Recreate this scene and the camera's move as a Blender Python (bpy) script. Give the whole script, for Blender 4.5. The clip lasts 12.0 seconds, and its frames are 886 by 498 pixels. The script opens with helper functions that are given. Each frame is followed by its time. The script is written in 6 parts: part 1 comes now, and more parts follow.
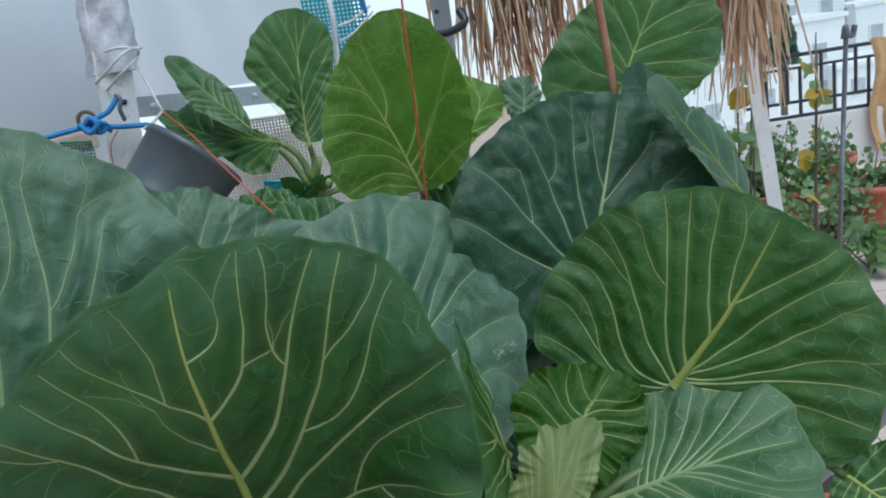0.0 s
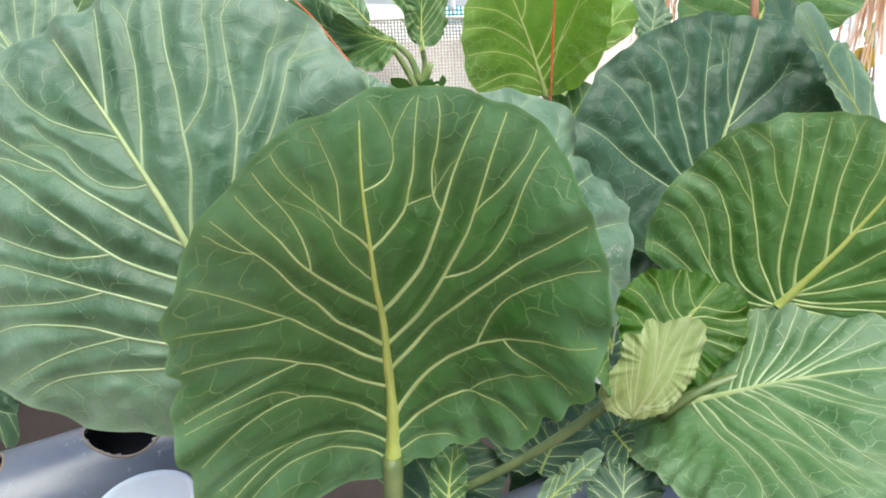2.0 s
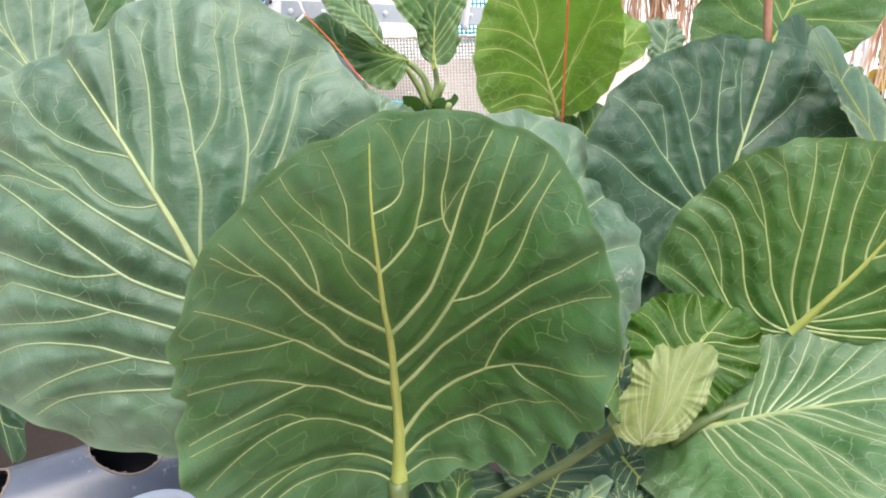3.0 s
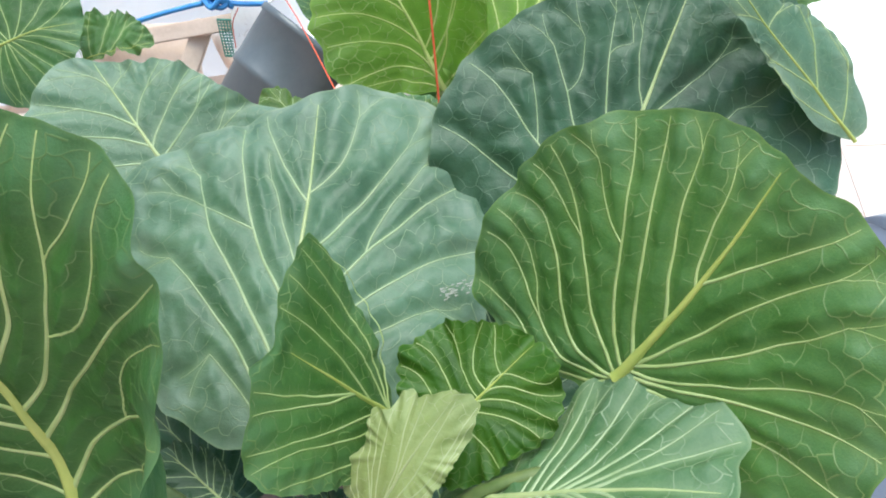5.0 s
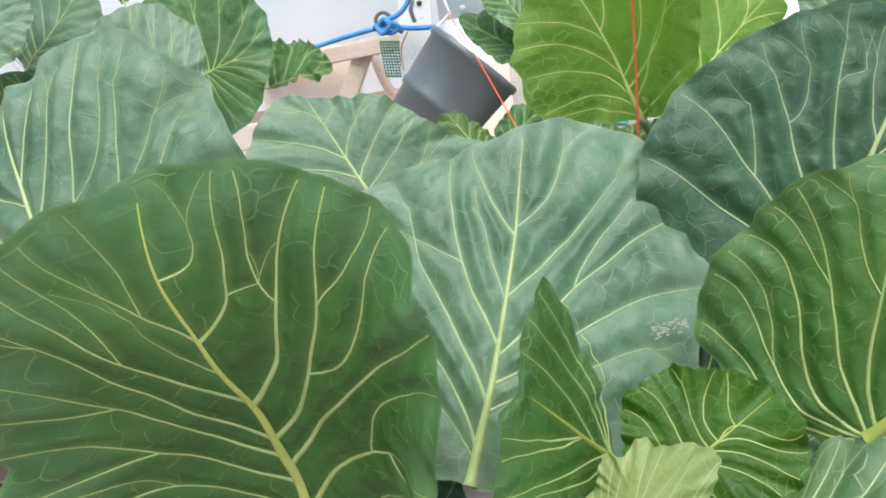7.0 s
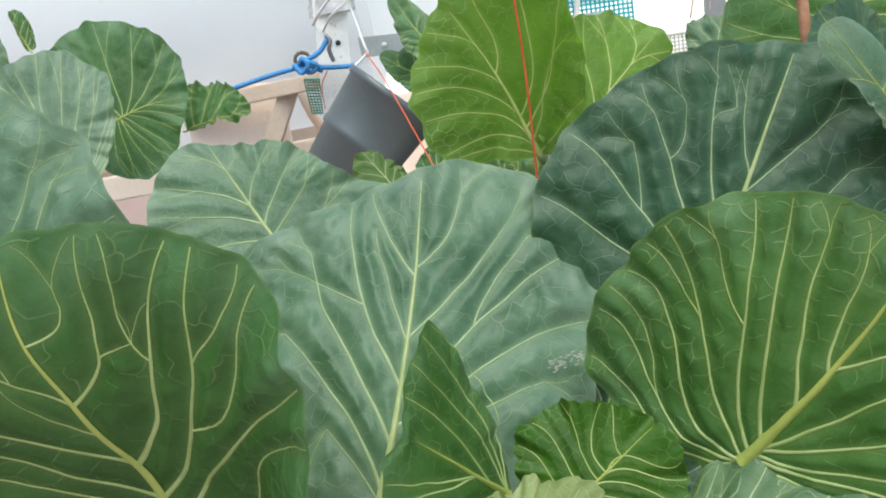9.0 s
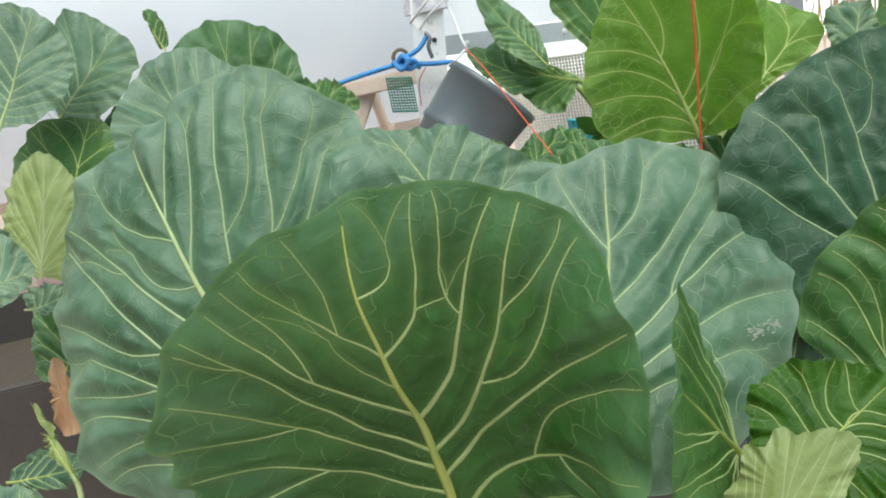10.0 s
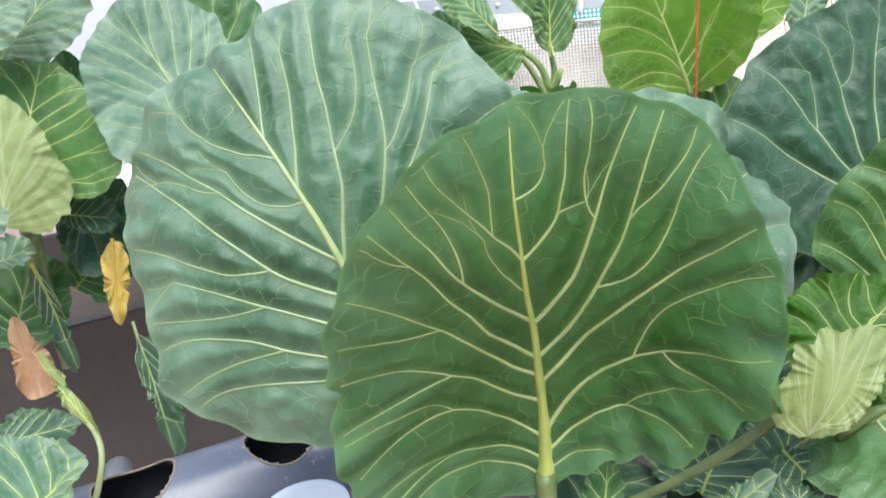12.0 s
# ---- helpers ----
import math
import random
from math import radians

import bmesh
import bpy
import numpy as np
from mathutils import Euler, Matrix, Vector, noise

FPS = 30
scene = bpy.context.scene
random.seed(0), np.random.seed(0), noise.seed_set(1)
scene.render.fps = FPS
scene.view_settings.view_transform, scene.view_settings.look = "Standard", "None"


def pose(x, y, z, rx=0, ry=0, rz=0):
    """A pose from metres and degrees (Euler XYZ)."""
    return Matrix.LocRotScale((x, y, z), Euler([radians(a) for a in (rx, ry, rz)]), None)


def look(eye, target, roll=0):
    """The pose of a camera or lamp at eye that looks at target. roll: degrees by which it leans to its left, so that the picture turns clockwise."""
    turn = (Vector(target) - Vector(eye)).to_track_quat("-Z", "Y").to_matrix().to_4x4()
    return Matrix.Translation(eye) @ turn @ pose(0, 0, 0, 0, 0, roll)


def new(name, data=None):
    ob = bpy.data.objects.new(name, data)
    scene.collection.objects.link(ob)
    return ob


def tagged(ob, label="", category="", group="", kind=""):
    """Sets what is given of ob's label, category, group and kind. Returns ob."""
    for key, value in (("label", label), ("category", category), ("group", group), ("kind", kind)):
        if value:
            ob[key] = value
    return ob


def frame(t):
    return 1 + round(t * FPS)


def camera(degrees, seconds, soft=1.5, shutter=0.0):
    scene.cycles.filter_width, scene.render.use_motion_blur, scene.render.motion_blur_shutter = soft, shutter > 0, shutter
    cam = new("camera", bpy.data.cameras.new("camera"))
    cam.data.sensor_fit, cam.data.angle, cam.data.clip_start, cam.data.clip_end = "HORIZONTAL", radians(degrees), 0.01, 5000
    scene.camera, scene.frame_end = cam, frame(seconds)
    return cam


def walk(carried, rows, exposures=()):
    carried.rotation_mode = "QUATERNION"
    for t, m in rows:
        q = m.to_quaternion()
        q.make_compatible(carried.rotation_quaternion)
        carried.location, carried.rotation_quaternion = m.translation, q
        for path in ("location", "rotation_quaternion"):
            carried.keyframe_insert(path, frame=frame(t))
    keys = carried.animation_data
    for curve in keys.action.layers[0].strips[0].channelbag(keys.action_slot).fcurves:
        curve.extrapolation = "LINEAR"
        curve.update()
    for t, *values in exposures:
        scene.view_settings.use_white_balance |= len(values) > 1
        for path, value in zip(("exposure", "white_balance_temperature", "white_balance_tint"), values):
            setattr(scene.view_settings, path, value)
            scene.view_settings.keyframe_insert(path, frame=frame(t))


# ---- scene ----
cam = camera(63.0, 12.0, 1.9)
PATH = [
    (0, (0.0348, 0.0058, 1.3778), (-0.1161, 1.9228, 0.8286), -9.73),
    (0.5, (-0.0011, 0.0518, 1.3735), (-0.2384, 1.9069, 0.6644), -10.06),
    (1, (-0.0240, 0.0180, 1.3474), (-0.2987, 1.8623, 0.6249), -4.25),
    (1.5, (-0.0011, -0.0418, 1.3550), (-0.3367, 1.7965, 0.6416), -4.47),
    (2, (-0.0162, -0.0429, 1.3524), (-0.3534, 1.8005, 0.6547), -3.67),
    (2.5, (-0.0281, -0.0376, 1.3554), (-0.4106, 1.8069, 0.6849), -2.85),
    (3, (-0.0161, -0.0386, 1.3561), (-0.3812, 1.8148, 0.6996), -3.21),
    (3.5, (0.0087, -0.0263, 1.3466), (-0.1956, 1.8315, 0.6355), -3.39),
    (3.7, (0.0195, -0.0230, 1.3371), (-0.0886, 1.8312, 0.5946), -2.79),
    (5.3, (0.2583, 0.1777, 1.3139), (-0.7086, 1.7990, 0.6530), -9.36),
    (5.5, (0.2414, 0.1711, 1.3188), (-0.7926, 1.7541, 0.6653), -10.17),
    (6, (0.1960, 0.1465, 1.3507), (-0.8903, 1.7204, 0.7645), -9.20),
    (6.5, (0.1748, 0.1302, 1.3454), (-0.9338, 1.6868, 0.7549), -9.64),
    (7, (0.1808, 0.1381, 1.3447), (-0.9193, 1.6910, 0.7302), -9.95),
    (7.5, (0.2020, 0.1474, 1.3495), (-0.8527, 1.7473, 0.7797), -10.74),
    (7.7, (0.2100, 0.1504, 1.3491), (-0.8007, 1.7765, 0.7703), -10.87),
    (9.3, (0.2191, 0.1545, 1.3516), (-0.7632, 1.8015, 0.7856), -10.91),
    (9.5, (0.2010, 0.1424, 1.3499), (-0.8184, 1.7676, 0.7854), -11.37),
    (10, (0.0987, 0.0575, 1.3615), (-0.9101, 1.6961, 0.8178), -11.74),
    (10.5, (0.0048, -0.0291, 1.3499), (-0.7125, 1.7113, 0.6753), -10.01),
    (11, (-0.0201, -0.0247, 1.3533), (-0.6777, 1.7480, 0.6999), -8.88),
    (11.5, (-0.0302, -0.0280, 1.3497), (-0.7258, 1.7313, 0.7013), -9.55),
    (12, (-0.0332, -0.0369, 1.3504), (-0.7054, 1.7351, 0.7145), -8.70),
]
EXPOSURES = [
    (0.0, 0.12, 5800, -4), (0.5, 0.62, 6150, -8), (1.0, 1.02, 6600, -8), (1.5, 1.28, 6150, 0), (2.0, 1.46, 6750, 4), (2.5, 1.52, 6950, 12), (3.5, 1.50, 6800, 11),
    (5.5, 1.40, 6350, 0), (7.5, 1.30, 6850, 0), (9.5, 1.00, 6850, -3), (10.5, 1.18, 6850, -4), (11.0, 1.46, 6600, 4), (12.0, 1.56, 6450, 6),
]
walk(cam, [(t, look(eye, target, roll)) for t, eye, target, roll in PATH], EXPOSURES)

# ---- world, sun ----
world = bpy.data.worlds.new("sky")
scene.world = world
world.use_nodes = True
wn = world.node_tree.nodes
wl = world.node_tree.links
sky = wn.new("ShaderNodeTexSky")
sky.sky_type = "NISHITA"
sky.sun_disc = False
sky.sun_elevation = radians(68)
sky.sun_rotation = radians(148)
sky.air_density, sky.dust_density = 1.0, 1.0
wn["Background"].inputs["Strength"].default_value = 0.15
wl.new(sky.outputs["Color"], wn["Background"].inputs["Color"])
sun_data = bpy.data.lights.new("sun", "SUN")
sun_data.energy, sun_data.angle, sun_data.color = 2.0, radians(45), (1.0, 0.98, 0.95)
sun = new("sun", sun_data)
sun.matrix_world = look((0.8, -1.3, 3.8), (0, 0, 0))


# ---- materials ----
def material(name):
    m = bpy.data.materials.new(name)
    m.use_nodes = True
    nt = m.node_tree
    return m, nt, nt.nodes["Principled BSDF"], nt.nodes["Material Output"]


def node(nt, kind, **values):
    n = nt.nodes.new(kind)
    for key, value in values.items():
        if key in n.inputs:
            n.inputs[key].default_value = value
    return n


def ramp(nt, src, stops):
    n = nt.nodes.new("ShaderNodeValToRGB")
    e = n.color_ramp.elements
    while len(e) < len(stops):
        e.new(0.5)
    for el, (pos, col) in zip(e, stops):
        el.position, el.color = pos, (*col, 1) if len(col) == 3 else col
    nt.links.new(src, n.inputs["Fac"])
    return n.outputs["Color"]


def mix(nt, fac, a, b, blend="MIX"):
    n = nt.nodes.new("ShaderNodeMix")
    n.data_type, n.blend_type = "RGBA", blend
    for key, val in (("Factor_Float", fac), ("A_Color", a), ("B_Color", b)):
        sock = next(s for s in n.inputs if s.identifier == key)
        if isinstance(val, (int, float)):
            sock.default_value = val
        elif isinstance(val, tuple):
            sock.default_value = (*val, 1)
        else:
            nt.links.new(val, sock)
    return next(s for s in n.outputs if s.identifier == "Result_Color")


def surface(name, dark, light, rough=0.6, scale=8.0, metal=0.0, bump=0.2, fine=120.0, speck=None, spec=0.5):
    """A plain worn surface: two sizes of blotch in colour and roughness, and fine relief."""
    m, nt, p, out = material(name)
    co = nt.nodes.new("ShaderNodeTexCoord").outputs["Object"]
    big = node(nt, "ShaderNodeTexNoise", Scale=scale, Detail=6.0, Roughness=0.6)
    small = node(nt, "ShaderNodeTexNoise", Scale=fine, Detail=3.0)
    nt.links.new(co, big.inputs["Vector"]), nt.links.new(co, small.inputs["Vector"])
    c = ramp(nt, big.outputs["Fac"], [(0.3, dark), (0.7, light)])
    c = mix(nt, 0.25, c, ramp(nt, small.outputs["Fac"], [(0.3, dark), (0.7, light)]))
    if speck:
        s = node(nt, "ShaderNodeTexNoise", Scale=scale * 5, Detail=8.0, Roughness=0.7)
        nt.links.new(co, s.inputs["Vector"])
        c = mix(nt, ramp(nt, s.outputs["Fac"], [(0.6, (0, 0, 0)), (0.72, (1, 1, 1))]), c, speck)
    nt.links.new(c, p.inputs["Base Color"])
    p.inputs["Metallic"].default_value = metal
    p.inputs["Specular IOR Level"].default_value = spec
    r = nt.nodes.new("ShaderNodeMapRange")
    r.inputs["To Min"].default_value, r.inputs["To Max"].default_value = max(rough - 0.12, 0.05), min(rough + 0.12, 1)
    nt.links.new(big.outputs["Fac"], r.inputs["Value"]), nt.links.new(r.outputs["Result"], p.inputs["Roughness"])
    b = node(nt, "ShaderNodeBump", Strength=bump, Distance=0.002)
    nt.links.new(small.outputs["Fac"], b.inputs["Height"]), nt.links.new(b.outputs["Normal"], p.inputs["Normal"])
    return m


def thin(m, share):
    """Let light shine through a thin sheet of material m."""
    nt = m.node_tree
    p, out = nt.nodes["Principled BSDF"], nt.nodes["Material Output"]
    t = nt.nodes.new("ShaderNodeBsdfTranslucent")
    nt.links.new(p.inputs["Base Color"].links[0].from_socket, t.inputs["Color"])
    s = nt.nodes.new("ShaderNodeMixShader")
    s.inputs["Fac"].default_value = share
    nt.links.new(p.outputs[0], s.inputs[1]), nt.links.new(t.outputs[0], s.inputs[2])
    nt.links.new(s.outputs[0], out.inputs["Surface"])
    return m


def rib_material(name, pale, green, rough=0.4, glow=0.2):
    m, nt, p, out = material(name)
    co = nt.nodes.new("ShaderNodeTexCoord").outputs["Object"]
    n = node(nt, "ShaderNodeTexNoise", Scale=60.0, Detail=5.0)
    nt.links.new(co, n.inputs["Vector"])
    c = ramp(nt, n.outputs["Fac"], [(0.3, green), (0.62, pale)])
    nt.links.new(c, p.inputs["Base Color"])
    p.inputs["Roughness"].default_value = rough
    t = nt.nodes.new("ShaderNodeBsdfTranslucent")
    nt.links.new(c, t.inputs["Color"])
    s = nt.nodes.new("ShaderNodeMixShader")
    s.inputs["Fac"].default_value = glow
    nt.links.new(p.outputs[0], s.inputs[1]), nt.links.new(t.outputs[0], s.inputs[2])
    nt.links.new(s.outputs[0], out.inputs["Surface"])
    return m


NETS = {}


def leaf_material(name, deep, fresh, bloom, vein, wax=0.35, glow=0.28, net=0.10, rough=0.46, gloss=0.32):
    """Cabbage blade: blotchy green, a fine net of pale veins, a waxy bloom, a margin painted lighter, light that shines
    through.
    """
    skin = [f + wax * 0.4 * (w - f) for f, w in zip(fresh, bloom)]
    NETS[name] = rib_material(name + "_net", [0.50 * k + 0.50 * v for k, v in zip(skin, vein)], [0.82 * k + 0.18 * v for k, v in zip(skin, vein)])
    m, nt, p, out = material(name)
    uv = nt.nodes.new("ShaderNodeUVMap").outputs["UV"]
    big = node(nt, "ShaderNodeTexNoise", Scale=14.0, Detail=4.0, Roughness=0.6)
    mid = node(nt, "ShaderNodeTexNoise", Scale=70.0, Detail=4.0, Roughness=0.65)
    fine = node(nt, "ShaderNodeTexNoise", Scale=900.0, Detail=2.0)
    for n in (big, mid, fine):
        nt.links.new(uv, n.inputs["Vector"])
    warp = nt.nodes.new("ShaderNodeVectorMath")
    warp.operation = "MULTIPLY_ADD"
    warp.inputs[1].default_value = (0.003, 0.003, 0)
    nt.links.new(mid.outputs["Color"], warp.inputs[0]), nt.links.new(uv, warp.inputs[2])
    cells = nt.nodes.new("ShaderNodeTexVoronoi")
    cells.feature = "DISTANCE_TO_EDGE"
    cells.inputs["Scale"].default_value = 72.0
    nt.links.new(warp.outputs["Vector"], cells.inputs["Vector"])
    tiny = nt.nodes.new("ShaderNodeTexVoronoi")
    tiny.feature = "DISTANCE_TO_EDGE"
    tiny.inputs["Scale"].default_value = 330.0
    nt.links.new(warp.outputs["Vector"], tiny.inputs["Vector"])
    c = ramp(nt, big.outputs["Fac"], [(0.30, tuple(v * 0.8 for v in deep)), (0.70, tuple(v * 1.12 for v in fresh))])
    sheen = mix(nt, 0.35, big.outputs["Fac"], mid.outputs["Fac"])
    c = mix(nt, ramp(nt, sheen, [(0.38, (0, 0, 0)), (0.72, (wax, wax, wax))]), c, bloom)
    line = ramp(nt, cells.outputs["Distance"], [(0.0, (net, net, net)), (0.035, (0, 0, 0))])
    fade = node(nt, "ShaderNodeTexNoise", Scale=40.0, Detail=2.0)
    nt.links.new(uv, fade.inputs["Vector"])
    line = mix(nt, 1.0, line, ramp(nt, fade.outputs["Fac"], [(0.4, (0, 0, 0)), (0.65, (1, 1, 1))]), "MULTIPLY")
    c = mix(nt, line, c, vein)
    c = mix(nt, ramp(nt, tiny.outputs["Distance"], [(0.0, (0.07, 0.07, 0.07)), (0.08, (0, 0, 0))]), c, vein)
    # Paler margin: waxy bloom, plus light on the curled rim put into the colour.
    marg = nt.nodes.new("ShaderNodeAttribute")
    marg.attribute_name = "margin"
    bloom_sheen = mix(nt, 1.0, ramp(nt, marg.outputs["Fac"], [(0.1, (0, 0, 0)), (1.0, (0.75, 0.75, 0.75))]), ramp(nt, fade.outputs["Fac"], [(0.3, (0.15, 0.15, 0.15)), (0.7, (1, 1, 1))]), "MULTIPLY")
    c = mix(nt, bloom_sheen, c, bloom)
    near = nt.nodes.new("ShaderNodeAttribute")
    near.attribute_name = "near_vein"
    c = mix(nt, ramp(nt, near.outputs["Fac"], [(0.0, (0, 0, 0)), (1.0, (0.25, 0.25, 0.25))]), c, vein)
    rim = nt.nodes.new("ShaderNodeAttribute")
    rim.attribute_name = "rim"
    c = mix(nt, ramp(nt, rim.outputs["Fac"], [(0.0, (0, 0, 0)), (1.0, (0.35, 0.35, 0.35))]), c, vein)
    nt.links.new(c, p.inputs["Base Color"])
    r = nt.nodes.new("ShaderNodeMapRange")
    r.inputs["To Min"].default_value, r.inputs["To Max"].default_value = rough - 0.07, rough + 0.16
    nt.links.new(mid.outputs["Fac"], r.inputs["Value"]), nt.links.new(r.outputs["Result"], p.inputs["Roughness"])
    p.inputs["Specular IOR Level"].default_value = gloss
    h = nt.nodes.new("ShaderNodeMath")
    h.operation = "MULTIPLY_ADD"
    h.inputs[1].default_value = 0.25
    nt.links.new(fine.outputs["Fac"], h.inputs[0]), nt.links.new(mid.outputs["Fac"], h.inputs[2])
    h2 = nt.nodes.new("ShaderNodeMath")
    h2.operation = "MULTIPLY_ADD"
    h2.inputs[1].default_value = 0.8
    cl = nt.nodes.new("ShaderNodeMath")
    cl.operation = "MINIMUM"
    cl.inputs[1].default_value = 0.35
    nt.links.new(cells.outputs["Distance"], cl.inputs[0])
    nt.links.new(cl.outputs[0], h2.inputs[0]), nt.links.new(h.outputs[0], h2.inputs[2])
    b = node(nt, "ShaderNodeBump", Strength=0.5, Distance=0.0020)
    nt.links.new(h2.outputs[0], b.inputs["Height"]), nt.links.new(b.outputs["Normal"], p.inputs["Normal"])
    t = nt.nodes.new("ShaderNodeBsdfTranslucent")
    g = mix(nt, 1.0, c, (1.2, 1.4, 0.5), "MULTIPLY")
    nt.links.new(g, t.inputs["Color"])
    s = nt.nodes.new("ShaderNodeMixShader")
    s.inputs["Fac"].default_value = glow
    nt.links.new(p.outputs[0], s.inputs[1]), nt.links.new(t.outputs[0], s.inputs[2])
    nt.links.new(s.outputs[0], out.inputs["Surface"])
    return m


PALE = (0.17, 0.25, 0.09)
LEAF_BLUE = leaf_material("leaf_blue_green", (0.025, 0.082, 0.031), (0.041, 0.112, 0.046), (0.170, 0.240, 0.180), (0.24, 0.31, 0.16), wax=0.44, glow=0.2, gloss=0.5)
LEAF_GREEN = leaf_material("leaf_green", (0.017, 0.064, 0.007), (0.029, 0.094, 0.012), (0.100, 0.195, 0.105), PALE, wax=0.14, glow=0.2)
LEAF_BRIGHT = leaf_material("leaf_young", (0.030, 0.078, 0.007), (0.054, 0.112, 0.012), (0.08, 0.15, 0.04), (0.20, 0.26, 0.07), wax=0.2, glow=0.3)
LEAF_FRESH = leaf_material("leaf_fresh", (0.034, 0.100, 0.015), (0.052, 0.132, 0.024), (0.100, 0.180, 0.090), (0.22, 0.29, 0.09), wax=0.30, glow=0.3)
LEAF_MINT = leaf_material("leaf_mint_green", (0.040, 0.112, 0.032), (0.062, 0.145, 0.052), (0.150, 0.225, 0.140), (0.30, 0.37, 0.20), wax=0.4, glow=0.25)
LEAF_CUP = leaf_material("leaf_cup", (0.018, 0.070, 0.003), (0.038, 0.108, 0.006), (0.046, 0.12, 0.014), (0.16, 0.24, 0.05), wax=0.15, glow=0.3)
# Lime blade with light from behind partly put into its brighter base colour.
LEAF_BACKLIT = leaf_material("leaf_backlit", (0.085, 0.185, 0.018), (0.130, 0.245, 0.032), (0.19, 0.30, 0.09), (0.34, 0.44, 0.13), wax=0.2, glow=0.5)
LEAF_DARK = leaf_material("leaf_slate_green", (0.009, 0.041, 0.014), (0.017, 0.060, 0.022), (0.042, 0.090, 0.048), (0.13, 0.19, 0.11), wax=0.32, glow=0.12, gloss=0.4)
LEAF_HEART = leaf_material("leaf_heart", (0.15, 0.20, 0.045), (0.22, 0.27, 0.085), (0.26, 0.31, 0.14), (0.40, 0.44, 0.22), wax=0.3, glow=0.3)
RIB = rib_material("rib_pale", (0.40, 0.44, 0.11), (0.31, 0.37, 0.08))
RIB_BLUE = rib_material("rib_grey_green", (0.40, 0.46, 0.21), (0.29, 0.37, 0.15))
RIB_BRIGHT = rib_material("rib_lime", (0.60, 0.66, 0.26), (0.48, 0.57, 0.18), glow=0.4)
RIB_HEART = rib_material("rib_heart", (0.40, 0.44, 0.22), (0.32, 0.37, 0.16), glow=0.3)
VEINS = {m.name: rib_material(m.name + "_side", pale, green) for m, pale, green in ((RIB, (0.37, 0.45, 0.18), (0.28, 0.37, 0.12)), (RIB_BLUE, (0.33, 0.41, 0.22), (0.24, 0.33, 0.15)))}
STALK = rib_material("stalk", (0.15, 0.19, 0.065), (0.08, 0.125, 0.035), glow=0.1)
STALK_PALE = rib_material("stalk_pale", (0.27, 0.34, 0.12), (0.17, 0.25, 0.07), glow=0.15)
PIPE = surface("pipe_grey_plastic", (0.074, 0.083, 0.108), (0.105, 0.117, 0.145), rough=0.32, scale=9, bump=0.05, speck=(0.42, 0.43, 0.44))
PIPE_SHADE = surface("pipe_inside_shade", (0.02, 0.02, 0.025), (0.05, 0.05, 0.06), rough=0.6)
PIPE_CUT = surface("pipe_cut_edge", (0.14, 0.10, 0.075), (0.22, 0.17, 0.13), rough=0.7)
BUCKET = surface("bucket_black_plastic", (0.070, 0.082, 0.088), (0.098, 0.112, 0.118), rough=0.42, scale=6, bump=0.08)
BUCKET_IN = surface("bucket_inside", (0.012, 0.013, 0.016), (0.025, 0.026, 0.03), rough=0.5)
WHITE_TANK = thin(surface("tank_white_plastic", (0.86, 0.88, 0.90), (0.92, 0.93, 0.94), rough=0.45, scale=2.5, bump=0.05), 0.5)
WHITE_CLOTH = thin(surface("white_sheet", (0.90, 0.90, 0.89), (0.95, 0.95, 0.94), rough=0.8, scale=4, bump=0.2), 0.6)
POST = surface("post_white_paint", (0.66, 0.62, 0.58), (0.82, 0.80, 0.78), rough=0.6, scale=14, bump=0.3, speck=(0.40, 0.30, 0.25))
STEEL = surface("grey_slotted_steel", (0.36, 0.38, 0.40), (0.52, 0.54, 0.56), rough=0.45, scale=10, metal=0.5)
HOLE = surface("dark_hole", (0.02, 0.02, 0.02), (0.04, 0.04, 0.04), rough=0.8)
ROPE_BLUE = surface("rope_blue", (0.03, 0.17, 0.42), (0.06, 0.27, 0.58), rough=0.6, scale=60, bump=0.6, fine=700)
ROPE_WHITE = surface("cord_white", (0.60, 0.58, 0.55), (0.78, 0.77, 0.74), rough=0.7, scale=60, bump=0.5, fine=700)
STRING_RED = surface("string_red", (0.50, 0.06, 0.02), (0.66, 0.11, 0.04), rough=0.6, scale=60)
WALL_PINK = surface("plaster_pink", (0.62, 0.44, 0.40), (0.72, 0.55, 0.50), rough=0.9, scale=3, bump=0.5)
WALL_BEIGE = surface("plaster_beige", (0.74, 0.60, 0.50), (0.84, 0.71, 0.61), rough=0.9, scale=4, bump=0.5)
WALL_BROWN = surface("board_brown", (0.034, 0.028, 0.024), (0.062, 0.051, 0.044), rough=0.8, scale=5, bump=0.3)
CONCRETE = surface("concrete_light", (0.66, 0.63, 0.60), (0.78, 0.75, 0.71), rough=0.9, scale=3, bump=0.4)
FLOOR_TILE = surface("floor_tile_pink", (0.54, 0.40, 0.34), (0.66, 0.52, 0.46), rough=0.6, scale=5, bump=0.2)
GROUT = surface("grout", (0.36, 0.31, 0.28), (0.44, 0.39, 0.35), rough=0.9)
TERRACOTTA = surface("terracotta", (0.42, 0.11, 0.07), (0.55, 0.18, 0.12), rough=0.7, scale=9, bump=0.3)
SOIL = surface("soil", (0.03, 0.022, 0.016), (0.07, 0.05, 0.035), rough=0.95, scale=40, bump=0.8)
IRON = surface("railing_black_iron", (0.03, 0.03, 0.035), (0.06, 0.06, 0.065), rough=0.45, scale=20)
GREY_IRON = surface("grey_iron_rod", (0.14, 0.14, 0.15), (0.24, 0.24, 0.25), rough=0.5, scale=20, metal=0.4)
